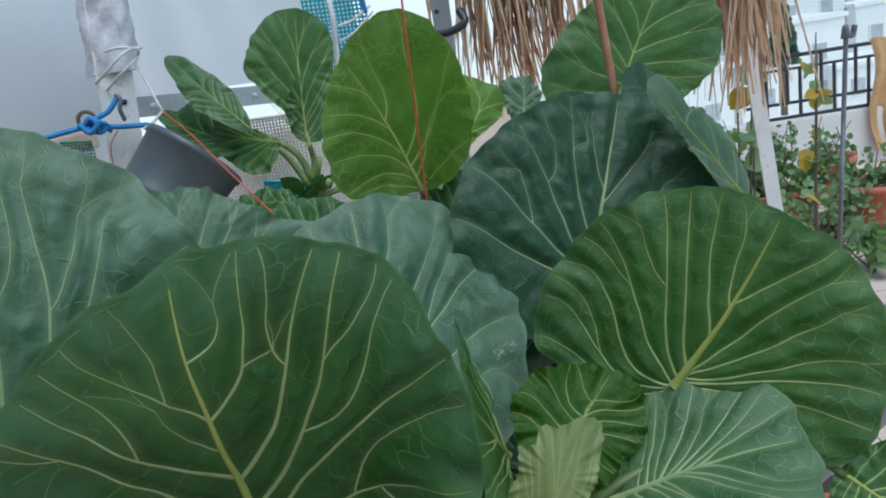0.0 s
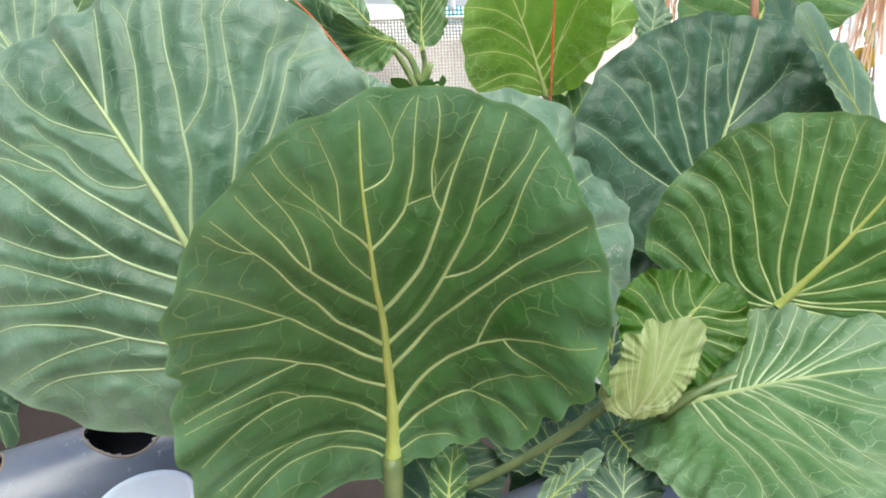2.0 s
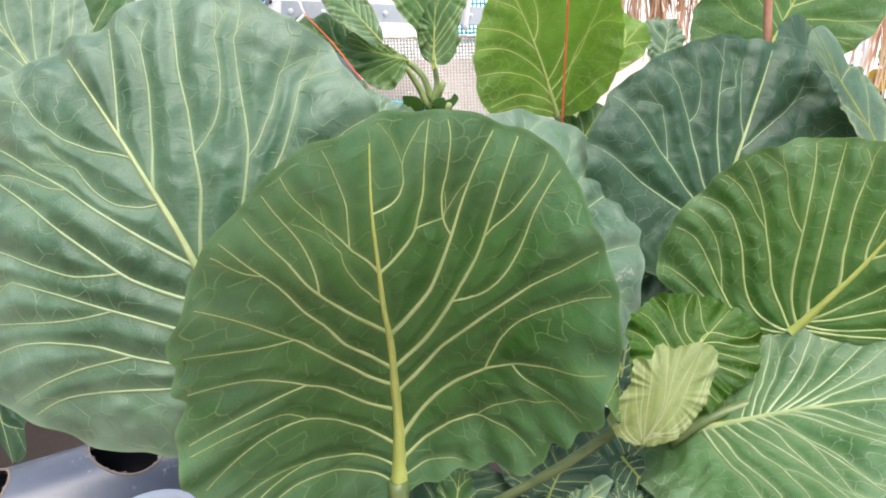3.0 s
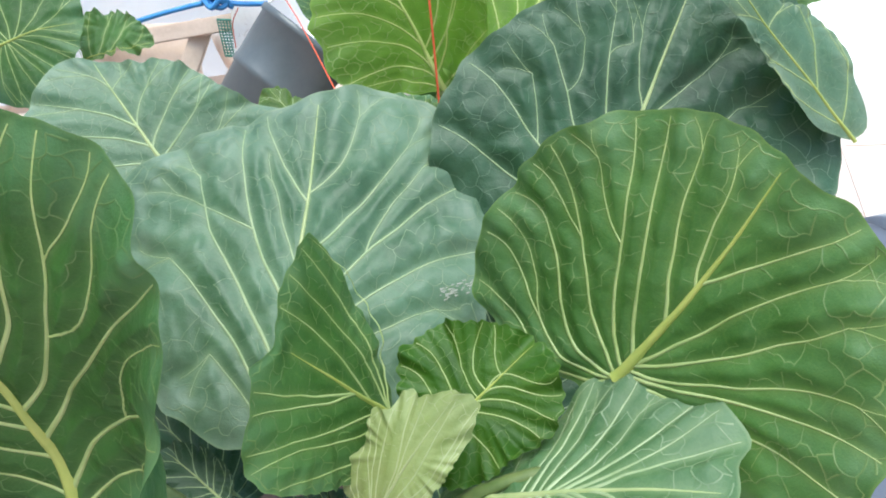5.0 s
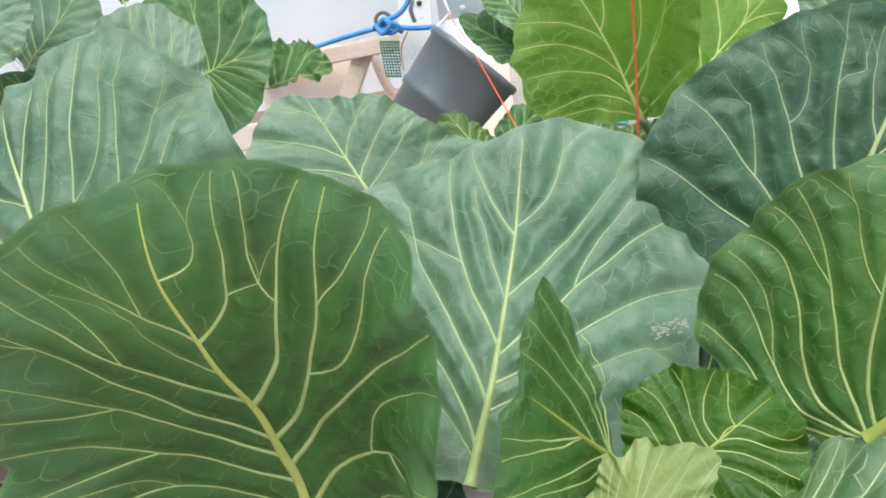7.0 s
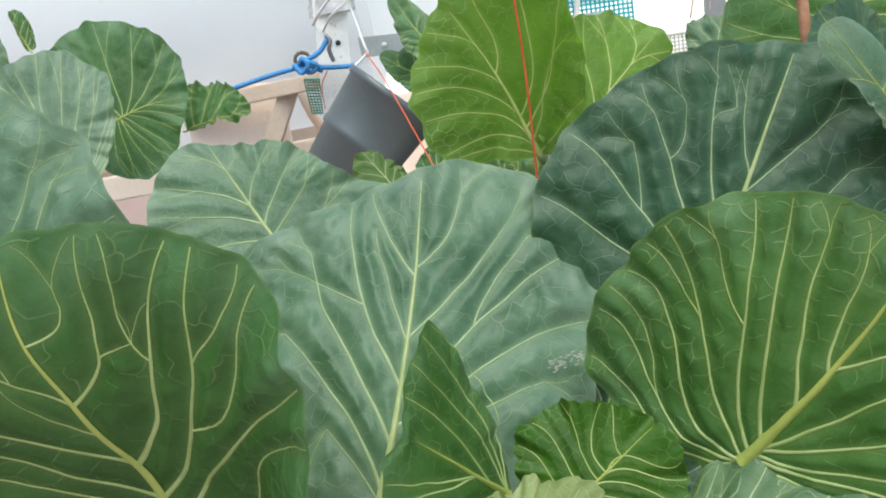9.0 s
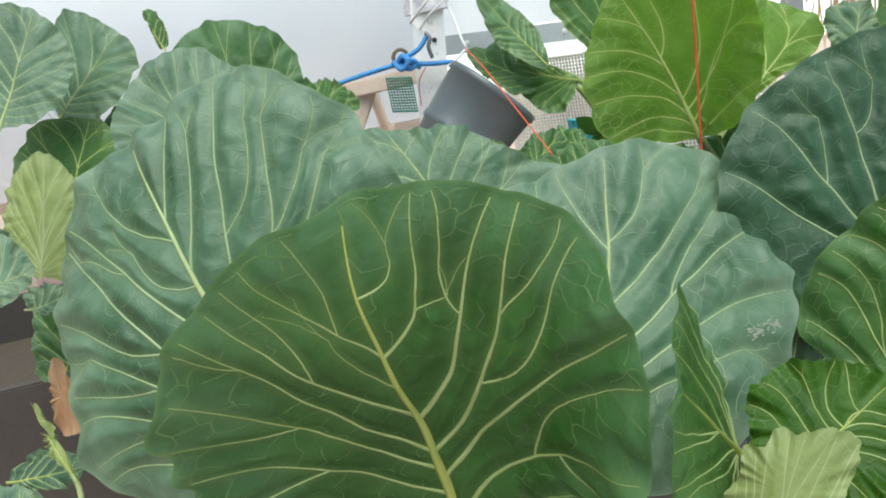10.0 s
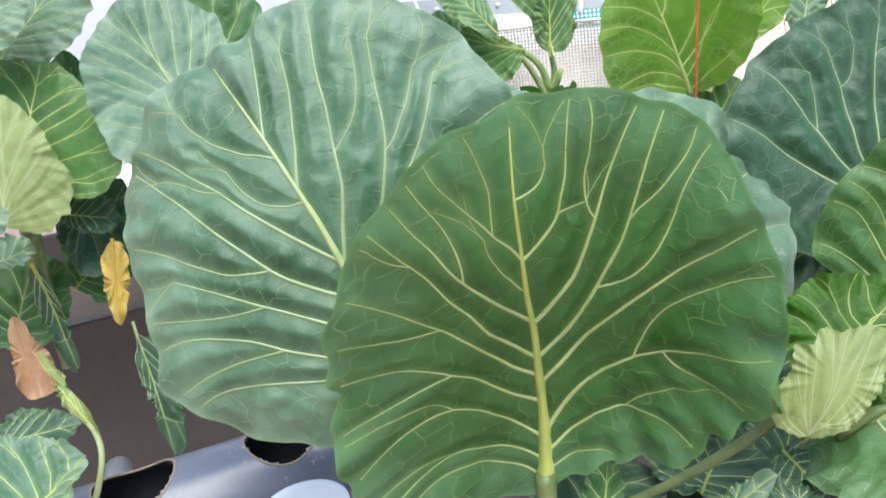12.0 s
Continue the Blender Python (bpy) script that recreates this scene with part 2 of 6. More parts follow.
STRAW = thin(surface("palm_straw", (0.78, 0.61, 0.45), (0.94, 0.83, 0.69), rough=0.8, scale=20, bump=0.5), 0.6)
CLOTH_TAN = surface("tan_cloth", (0.46, 0.26, 0.11), (0.62, 0.40, 0.20), rough=0.85, scale=9, bump=0.5)
CITY_WALL = surface("city_wall", (0.74, 0.72, 0.69), (0.84, 0.82, 0.80), rough=0.9, scale=0.6, bump=0.1)
CITY_PANE = surface("city_pane", (0.36, 0.37, 0.39), (0.48, 0.49, 0.51), rough=0.3, scale=1.0)
HILL_GLOW = surface("far_hill_glow", (0.55, 0.52, 0.47), (0.66, 0.62, 0.56), rough=0.95, scale=0.05, bump=0.2)
# Emission added to hill and ground brightens the distance like haze.
hill_nodes = HILL_GLOW.node_tree.nodes["Principled BSDF"]
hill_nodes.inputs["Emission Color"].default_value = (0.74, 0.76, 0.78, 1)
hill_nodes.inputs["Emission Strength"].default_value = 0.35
TREE_LEAF = surface("far_cypress", (0.06, 0.10, 0.07), (0.10, 0.15, 0.10), rough=0.7, scale=2.0)
BARK = surface("bark", (0.10, 0.07, 0.05), (0.20, 0.15, 0.11), rough=0.9, scale=40, bump=0.8)
SHRUB = leaf_material("shrub_leaf", (0.16, 0.24, 0.12), (0.25, 0.35, 0.18), (0.36, 0.46, 0.32), PALE, wax=0.3, glow=0.35)
YELLOW_LEAF = leaf_material("leaf_yellow", (0.38, 0.22, 0.03), (0.52, 0.34, 0.06), (0.54, 0.42, 0.14), (0.54, 0.42, 0.16), wax=0.2, glow=0.3)
DRY_LEAF = leaf_material("leaf_dry", (0.20, 0.09, 0.04), (0.34, 0.17, 0.08), (0.40, 0.26, 0.16), (0.40, 0.26, 0.14), wax=0.3, glow=0.15)
CUP = surface("cup_white", (0.68, 0.69, 0.70), (0.78, 0.79, 0.80), rough=0.4, scale=8, bump=0.05)
TEAL = surface("net_teal", (0.02, 0.30, 0.36), (0.05, 0.45, 0.52), rough=0.6, scale=30)
NET_GREEN = surface("net_green", (0.02, 0.14, 0.10), (0.04, 0.22, 0.16), rough=0.6, scale=30)
NET_CREAM = surface("net_cream", (0.55, 0.52, 0.45), (0.70, 0.67, 0.60), rough=0.7, scale=30)
FILM = surface("grey_film", (0.42, 0.40, 0.42), (0.74, 0.72, 0.74), rough=0.3, scale=30, bump=0.4)
SPLASH = surface("dried_splash", (0.17, 0.20, 0.15), (0.29, 0.29, 0.24), rough=0.9, scale=300, bump=0.3)
BLACK = surface("black_tape", (0.015, 0.015, 0.018), (0.03, 0.03, 0.035), rough=0.4, scale=30)
RED_LEAF = leaf_material("leaf_dark_red", (0.16, 0.03, 0.035), (0.30, 0.07, 0.07), (0.40, 0.16, 0.15), (0.42, 0.14, 0.12), wax=0.3, glow=0.25)
STAND = surface("stand_weathered_board", (0.52, 0.40, 0.31), (0.68, 0.55, 0.45), rough=0.85, scale=12, bump=0.4)
STAKE = surface("stake_reddish_wood", (0.30, 0.13, 0.07), (0.44, 0.22, 0.13), rough=0.75, scale=30, bump=0.6)


# ---- building helpers ----
def mesh_of(name, verts, faces, mat=None, smooth=True):
    me = bpy.data.meshes.new(name)
    me.from_pydata([tuple(v) for v in verts], [], [tuple(f) for f in faces])
    if smooth:
        me.polygons.foreach_set("use_smooth", [True] * len(me.polygons))
    if mat:
        me.materials.append(mat)
    me.update()
    return me


def thing(name, at, label, category, group="", kind=""):
    ob = new(name)
    ob.empty_display_size = 0.02
    ob.location = at
    bpy.context.view_layer.update()
    return tagged(ob, label, category, group, kind)


def hang(ob, parent):
    """Parent ob, built in world metres, under parent."""
    ob.parent = parent
    ob.matrix_parent_inverse = parent.matrix_world.inverted()
    return ob


def part(name, data, material_, parent, label=""):
    """Link a bmesh or a mesh as ONE mesh object under a thing or a part."""
    if isinstance(data, bmesh.types.BMesh):
        me = bpy.data.meshes.new(name)
        data.to_mesh(me)
        data.free()
    else:
        me = data
    if material_ and not me.materials:
        me.materials.append(material_)
    ob = new(name, me)
    if parent:
        hang(ob, parent)
    if label:
        ob["label"] = label
    return ob


def bez(a, b, c, d, n):
    t = np.linspace(0, 1, n)[:, None]
    a, b, c, d = (np.asarray(p, float) for p in (a, b, c, d))
    return (1 - t) ** 3 * a + 3 * t * (1 - t) ** 2 * b + 3 * t * t * (1 - t) * c + t ** 3 * d


def tube(points, radii, sides=10, squash=1.0, cap=True):
    """Vertices and faces of a tapered tube along points."""
    p = np.asarray(points, float)
    n = len(p)
    r = np.full(n, radii) if np.isscalar(radii) else np.interp(np.linspace(0, 1, n), np.linspace(0, 1, len(radii)), radii)
    tan = np.gradient(p, axis=0)
    tan /= np.linalg.norm(tan, axis=1)[:, None] + 1e-12
    ref = np.array([0, 0, 1.0]) if abs(tan[0][2]) < 0.9 else np.array([1.0, 0, 0])
    verts, faces = [], []
    for i in range(n):
        s = np.cross(tan[i], ref)
        s /= np.linalg.norm(s) + 1e-12
        u = np.cross(s, tan[i])
        ref = u
        for k in range(sides):
            a = 2 * math.pi * k / sides
            verts.append(p[i] + r[i] * (math.cos(a) * s + squash * math.sin(a) * u))
    for i in range(n - 1):
        for k in range(sides):
            k2 = (k + 1) % sides
            faces.append((i * sides + k, i * sides + k2, (i + 1) * sides + k2, (i + 1) * sides + k))
    if cap:
        faces.append(tuple(range(sides - 1, -1, -1)))
        faces.append(tuple((n - 1) * sides + k for k in range(sides)))
    return verts, faces


def joined(pieces):
    verts, faces = [], []
    for v, f in pieces:
        o = len(verts)
        verts.extend(v)
        faces.extend(tuple(i + o for i in g) for g in f)
    return verts, faces


def box(x0, x1, y0, y1, z0, z1, bevel=0.0):
    bm = bmesh.new()
    bmesh.ops.create_cube(bm, size=1)
    bmesh.ops.scale(bm, vec=(x1 - x0, y1 - y0, z1 - z0), verts=bm.verts)
    bmesh.ops.translate(bm, vec=((x0 + x1) / 2, (y0 + y1) / 2, (z0 + z1) / 2), verts=bm.verts)
    if bevel:
        bmesh.ops.bevel(bm, geom=bm.edges[:], offset=bevel, segments=2, affect="EDGES")
    return bm


def lathe(profile, at=(0, 0, 0), axis=(0, 0, 1), sides=40, closed=False):
    """Vertices and faces of a turned shape; profile: radius, height."""
    q = Vector((0, 0, 1)).rotation_difference(Vector(axis).normalized()).to_matrix()
    verts, faces = [], []
    for r, h in profile:
        for k in range(sides):
            a = 2 * math.pi * k / sides
            verts.append(np.array(q @ Vector((r * math.cos(a), r * math.sin(a), h))) + np.array(at))
    for i in range(len(profile) - 1):
        for k in range(sides):
            k2 = (k + 1) % sides
            faces.append((i * sides + k, i * sides + k2, (i + 1) * sides + k2, (i + 1) * sides + k))
    return verts, faces


def small_leaf(p, d, size, rng, flat=0.35):
    d = np.array(d) / (np.linalg.norm(d) + 1e-9)
    s = np.cross(d, rng.normal(0, 1, 3))
    s /= np.linalg.norm(s) + 1e-9
    n = np.cross(s, d)
    verts, faces = [], []
    prof = (0.0, 0.32, 0.46, 0.44, 0.28, 0.02)
    for i, w in enumerate(prof):
        u = i / 5
        for o in (-1, 0, 1):
            verts.append(np.array(p) + d * size * u + s * size * w * o + n * size * (0.10 * abs(o) * w - flat * u * u * 0.5))
    for i in range(5):
        for k in range(2):
            faces.append((i * 3 + k, i * 3 + k + 1, i * 3 + k + 4, i * 3 + k + 3))
    return verts, faces


# ---- cabbage leaves ----
from mathutils.geometry import delaunay_2d_cdt


class Blade:
    """The shape of one leaf: an outline by radii (mm) round its middle c, bent by curvatures k and waved at the rim."""

    def __init__(self, o, n, up, c, r, k, base, tip, wave=0.004, seed=1, roll=0.0, frill=0.0):
        self.o = np.array(o)
        n = np.array(n) / np.linalg.norm(n)
        up = np.array(up) - np.dot(up, n) * n
        self.e2 = up / np.linalg.norm(up)
        self.n = n
        self.e1 = np.cross(self.e2, n)
        self.r, self.c = np.array(r) / 1000, np.array(c) / 1000
        self.k, self.base, self.tip = k, np.array(base) / 1000, np.array(tip) / 1000
        self.wave, self.rng, self.roll, self.frill = wave, np.random.RandomState(seed), roll, frill
        self.ph = self.rng.rand(12) * 6.28
        self.size = self.r.mean()

    def rim(self, th):
        """Outline radius: a smooth ring through the radii, with a fine uneven edge."""
        m = len(self.r)
        u = (np.asarray(th) / (2 * np.pi) * m) % m
        i = np.floor(u).astype(int)
        f = u - i
        p0, p1, p2, p3 = (self.r[(i + d) % m] for d in (-1, 0, 1, 2))
        v = p1 + 0.5 * f * (p2 - p0 + f * (2 * p0 - 5 * p1 + 4 * p2 - p3 + f * (3 * (p1 - p2) + p3 - p0)))
        a = self.ph
        fine = 0.012 * np.sin(17 * th + a[0]) * np.sin(3 * th + a[1]) + 0.009 * np.sin(29 * th + a[2]) * np.sin(5 * th + a[3])
        fine = fine + self.frill * (np.abs(np.sin(13 * th + a[4])) * (0.5 + 0.5 * np.sin(4 * th + a[5])) + 0.4 * np.sin(41 * th + a[6]))
        return v * (1 + fine)

    def height(self, x, y):
        th = np.arctan2(y, x)
        rho = np.hypot(x, y) / self.rim(th)
        a = self.ph
        kx, ky, kxy, kxxx, kyyy, kxxy = self.k
        u, v = x + self.c[0], y + self.c[1]
        h = kx * u * u + ky * v * v + kxy * u * v + kxxx * u ** 3 + kyyy * v ** 3 + kxxy * u * u * v
        w = np.sin(5 * th + a[7]) + 0.8 * np.sin(9 * th + a[8]) + 0.7 * np.sin(16 * th + a[9]) + 0.5 * np.sin(27 * th + a[10])
        h = h + self.wave * w * np.clip(rho, 0, 1.1) ** 4
        h = h + 0.0011 * (np.sin(47 * x + 19 * y + a[0]) * np.sin(41 * y - 23 * x + a[1]) + 0.6 * np.sin(88 * x + a[2]) * np.sin(95 * y + a[3]))
        return h + self.roll * np.clip(rho, 0, 1.1) ** 7

    def relief(self, x, y):
        """The blade swells between its veins."""
        edge = np.hypot(x, y) / self.rim(np.arctan2(y, x))
        puff = 1 - np.exp(-(nearest(x, y, self.major) / 0.0085) ** 2)
        a = self.ph
        for q, (turn_, freq, amount) in enumerate(((0.4, 150, 0.14), (1.3, 190, 0.13), (2.2, 240, 0.10), (2.9, 310, 0.08), (0.9, 390, 0.06))):
            puff = puff + amount * np.sin(freq * (x * math.cos(turn_ + a[q]) + y * math.sin(turn_ + a[q])) + 2.0 * np.sin(90 * (y * math.cos(a[q]) - x * math.sin(a[q])) + a[q + 5])) * puff
        return self.quilt * puff * np.clip((1.02 - edge) * 8, 0.4, 1)

    def place(self, x, y, h):
        return self.o + np.multiply.outer(x + self.c[0], self.e1) + np.multiply.outer(y + self.c[1], self.e2) + np.multiply.outer(h, self.n)

    def point(self, xy, lift=0.0):
        return self.place(xy[0], xy[1], self.height(xy[0], xy[1]) + lift)


def vein_lines(b, count, rib, first=0.03, spread=1.0, laterals=None, bend=None):
    """Midrib and (points, width at start, at end, side vein, order) of the side veins and their forks.
    laterals: for each side vein its start along the midrib, bow, skew, the angle and share of the rim that it reaches, and its forks alike."""
    rng = b.rng
    bend = b.size * (rng.uniform(-0.06, 0.06) if bend is None else bend)
    axis = b.tip - b.base
    length = np.linalg.norm(axis)
    axis = axis / length
    perp = np.array([-axis[1], axis[0]])

    def rib_at(s):
        return b.base + axis * length * s + perp * bend * np.sin(np.pi * s)

    def on_rim(th, f):
        return b.rim(th) * np.array([np.cos(th), np.sin(th)]) * f

    def curve(a, e, bow, skew, n, kink):
        """From a to e, bowed to one side and skewed, with small bends where thinner veins branch off."""
        u = np.linspace(0, 1, n)[:, None]
        d = e - a
        k = np.interp(u[:, 0], np.linspace(0, 1, 8), np.r_[0, rng.uniform(-1, 1, 6), 0])[:, None]
        return a + d * u + np.array([-d[1], d[0]]) * (2 * u * (1 - u) * bow + 4 * u * (1 - u) * (1 - 2 * u) * skew + kink * k)

    mid = curve(b.base, rib_at(0.96), 0, 0, 30, 0.002) + perp * bend * np.sin(np.pi * np.linspace(0, 0.96, 30))[:, None]
    th_b = np.arctan2(*(b.base)[::-1])
    th_t = np.arctan2(*(b.tip)[::-1])
    rows = list(laterals or ())
    if not rows:
        for sgn in (1, -1):
            span = (sgn * (th_t - th_b)) % (2 * np.pi)
            step = span * 0.84 / count
            for i in range(count):
                f = (i + 0.5) / count
                s = first + spread * (0.44 * f + 0.44 * f ** 5) + rng.uniform(-0.015, 0.015)
                th = th_b + sgn * span * (0.09 + 0.87 * f ** 0.95) + rng.uniform(-0.04, 0.04)
                way = sgn * rng.choice((-1, 1))
                forks = [(f0, -way * 0.07, 0.0, math.degrees(th + way * step * 0.42), 1) for f0 in (rng.uniform(0.45, 0.70),)]
                rows.append((s, (0.15 - 0.30 * f + rng.uniform(-0.04, 0.04)) * 1.3 * -sgn, 0.02 * sgn, math.degrees(th), 1, *forks))
    lines = []
    for tag, (s, bow, skew, deg, reach, *forks) in enumerate(rows):
        start, end = rib_at(s), on_rim(radians(deg), 0.965 * reach)
        p = curve(start, end, bow, skew, 26, 0.009)
        size = np.clip(np.linalg.norm(end - start) / b.size, 0.35, 1.0)
        w = rib * 0.30 * size * rng.uniform(0.9, 1.1)
        w1 = max(w * 0.18, 0.0005)
        lines.append((p, w, w1, tag, 0))
        tips = [(p, w1, reach)]
        for f0, bow2, skew2, deg2, reach2 in forks:
            q = curve(p[int(round(f0 * 25))], on_rim(radians(deg2), 0.965 * reach2), bow2, skew2, 16, 0.010)
            wq = (w + (w1 - w) * f0 ** 0.62) * 0.8
            lines.append((q, wq, w1 * 0.85, tag, 1))
            tips.append((q, w1 * 0.85, reach2))
        for q, wq, reach2 in tips:
            if reach2 < 0.9 and len(q) > 15 and b.size > 0.05:
                g = math.atan2(q[-1][1], q[-1][0])
                for side in (-1, 1):
                    e = on_rim(g + side * rng.uniform(0.03, 0.09), min(0.965, reach2 + rng.uniform(0.10, 0.24)))
                    lines.append((curve(q[-1], e, -0.12 * side, 0, 7, 0.02), wq, wq * 0.55, tag, 1))
    return mid, lines


def areoles(b, spacing, major):
    """The fine net between the side veins: cells of uneven size whose corners join the veins. Gives (start, end, how near the rim)."""
    rng = b.rng
    reach = b.r.max() * 1.15
    n = int(reach / spacing) + 1
    seeds = [(spacing * (i + 0.5 * (j % 2)) + rng.normal(0, 0.26) * spacing, spacing * 0.9 * j + rng.normal(0, 0.26) * spacing) for i in range(-n, n + 1) for j in range(-n - 1, n + 2)]
    at, _, faces, *_ = delaunay_2d_cdt([Vector(q) for q in seeds], [], [], 0, 1e-6)
    at = np.array([q[:] for q in at])
    tri = np.array([f for f in faces if len(f) == 3])
    p0, p1, p2 = at[tri[:, 0]], at[tri[:, 1]], at[tri[:, 2]]
    u, v = p1 - p0, p2 - p0
    det = 2 * (u[:, 0] * v[:, 1] - u[:, 1] * v[:, 0])
    uu, vv = (u ** 2).sum(1), (v ** 2).sum(1)
    mid = p0 + np.c_[v[:, 1] * uu - u[:, 1] * vv, u[:, 0] * vv - v[:, 0] * uu] / det[:, None]
    rho = np.hypot(*mid.T) / b.rim(np.arctan2(mid[:, 1], mid[:, 0]))
    out = (rho > 0.97) & (rho < 1.12)
    mid[out] *= (0.975 / rho[out])[:, None]
    held = rho < 1.12
    cloud = np.concatenate([major[0]] + major[1:])
    d2 = ((mid[:, None, :] - cloud[None]) ** 2).sum(2)
    near = d2.argmin(1)
    gap = np.sqrt(d2.min(1))
    snap = gap < spacing * 0.30
    mid[snap] = cloud[near[snap]]
    beside = {}
    for k, f in enumerate(tri):
        for a, c in ((0, 1), (1, 2), (2, 0)):
            beside.setdefault((min(f[a], f[c]), max(f[a], f[c])), []).append(k)
    rows = []
    for pair in beside.values():
        if len(pair) < 2:
            continue
        k, m = pair
        if not (held[k] and held[m]) or (snap[k] and snap[m]) or (out[k] and out[m]):
            continue
        edge = (rho[k] + rho[m]) / 2
        if rng.rand() > 0.25 + 0.7 * edge:
            continue
        rows.append((mid[k], mid[m], min(edge, 1.0)))
    return rows


def net_strips(b, rows, wide):
    """Low pale ridges along the cells of the net, slightly bent."""
    a, e = np.array([r[0] for r in rows]), np.array([r[1] for r in rows])
    edge = np.array([r[2] for r in rows])
    d = e - a
    long = np.linalg.norm(d, axis=1)[:, None] + 1e-9
    side = np.c_[-d[:, 1], d[:, 0]] / long
    sag = b.rng.normal(0, 0.13, (len(rows), 1)) * long
    w = wide * (0.45 + 0.55 * edge ** 2) * b.rng.uniform(0.75, 1.2, len(rows))
    verts, faces = [], []
    steps = (0.0, 0.33, 0.67, 1.0)
    for u in steps:
        c = a + d * u + side * sag * 4 * u * (1 - u)
        for off, up in ((-0.5, -0.5), (0.0, 0.32), (0.5, -0.5)):
            q = c + side * (off * w)[:, None]
            verts.append(b.place(q[:, 0], q[:, 1], b.height(q[:, 0], q[:, 1]) + b.relief(q[:, 0], q[:, 1]) + 0.00022 + up * w * 0.4))
    pts = np.stack(verts, 1)
    quads = [(i * 3 + k, i * 3 + k + 1, i * 3 + k + 4, i * 3 + k + 3) for i in range(3) for k in range(2)]
    return [(list(p), quads) for p in pts]


def strip(b, p, w0, w1, high=0.45, dense=2, taper=0.62):
    """A raised rib along a line on the blade."""
    p = np.asarray(p, float)
    s = np.linspace(0, 1, len(p))
    t = np.linspace(0, 1, (len(p) - 1) * dense + 1)
    p = np.c_[np.interp(t, s, p[:, 0]), np.interp(t, s, p[:, 1])]
    d = np.gradient(p, axis=0)
    d /= np.linalg.norm(d, axis=1)[:, None] + 1e-12
    nrm = np.c_[-d[:, 1], d[:, 0]]
    w = w0 + (w1 - w0) * t ** taper
    w = w * (1 + 0.04 * np.sin(t * 37 + w0 * 9000))
    base = b.height(p[:, 0], p[:, 1]) + b.relief(p[:, 0], p[:, 1]) + 0.00025
    rows = []
    for off, up in ((-1.0, -0.25), (-0.62, 0.6), (0.0, 1.0), (0.62, 0.6), (1.0, -0.25)):
        q = p + nrm * (off * w / 2)[:, None]
        rows.append(b.place(q[:, 0], q[:, 1], base + up * w * high))
    n = len(p)
    verts = np.stack(rows, 1).reshape(-1, 3)
    faces = [(i * 5 + k, i * 5 + k + 1, i * 5 + k + 6, i * 5 + k + 5) for i in range(n - 1) for k in range(4)]
    return list(verts), faces


def nearest(x, y, cloud):
    """Distance from each point to the nearest of a cloud."""
    out = np.empty(len(x), np.float32)
    cl = cloud.astype(np.float32)
    for i in range(0, len(x), 4000):
        g = np.stack([x[i:i + 4000], y[i:i + 4000]], 1).astype(np.float32)
        d2 = (g ** 2).sum(1)[:, None] + (cl ** 2).sum(1)[None] - 2 * g @ cl.T
        out[i:i + 4000] = np.sqrt(np.maximum(d2.min(1), 0))
    return out


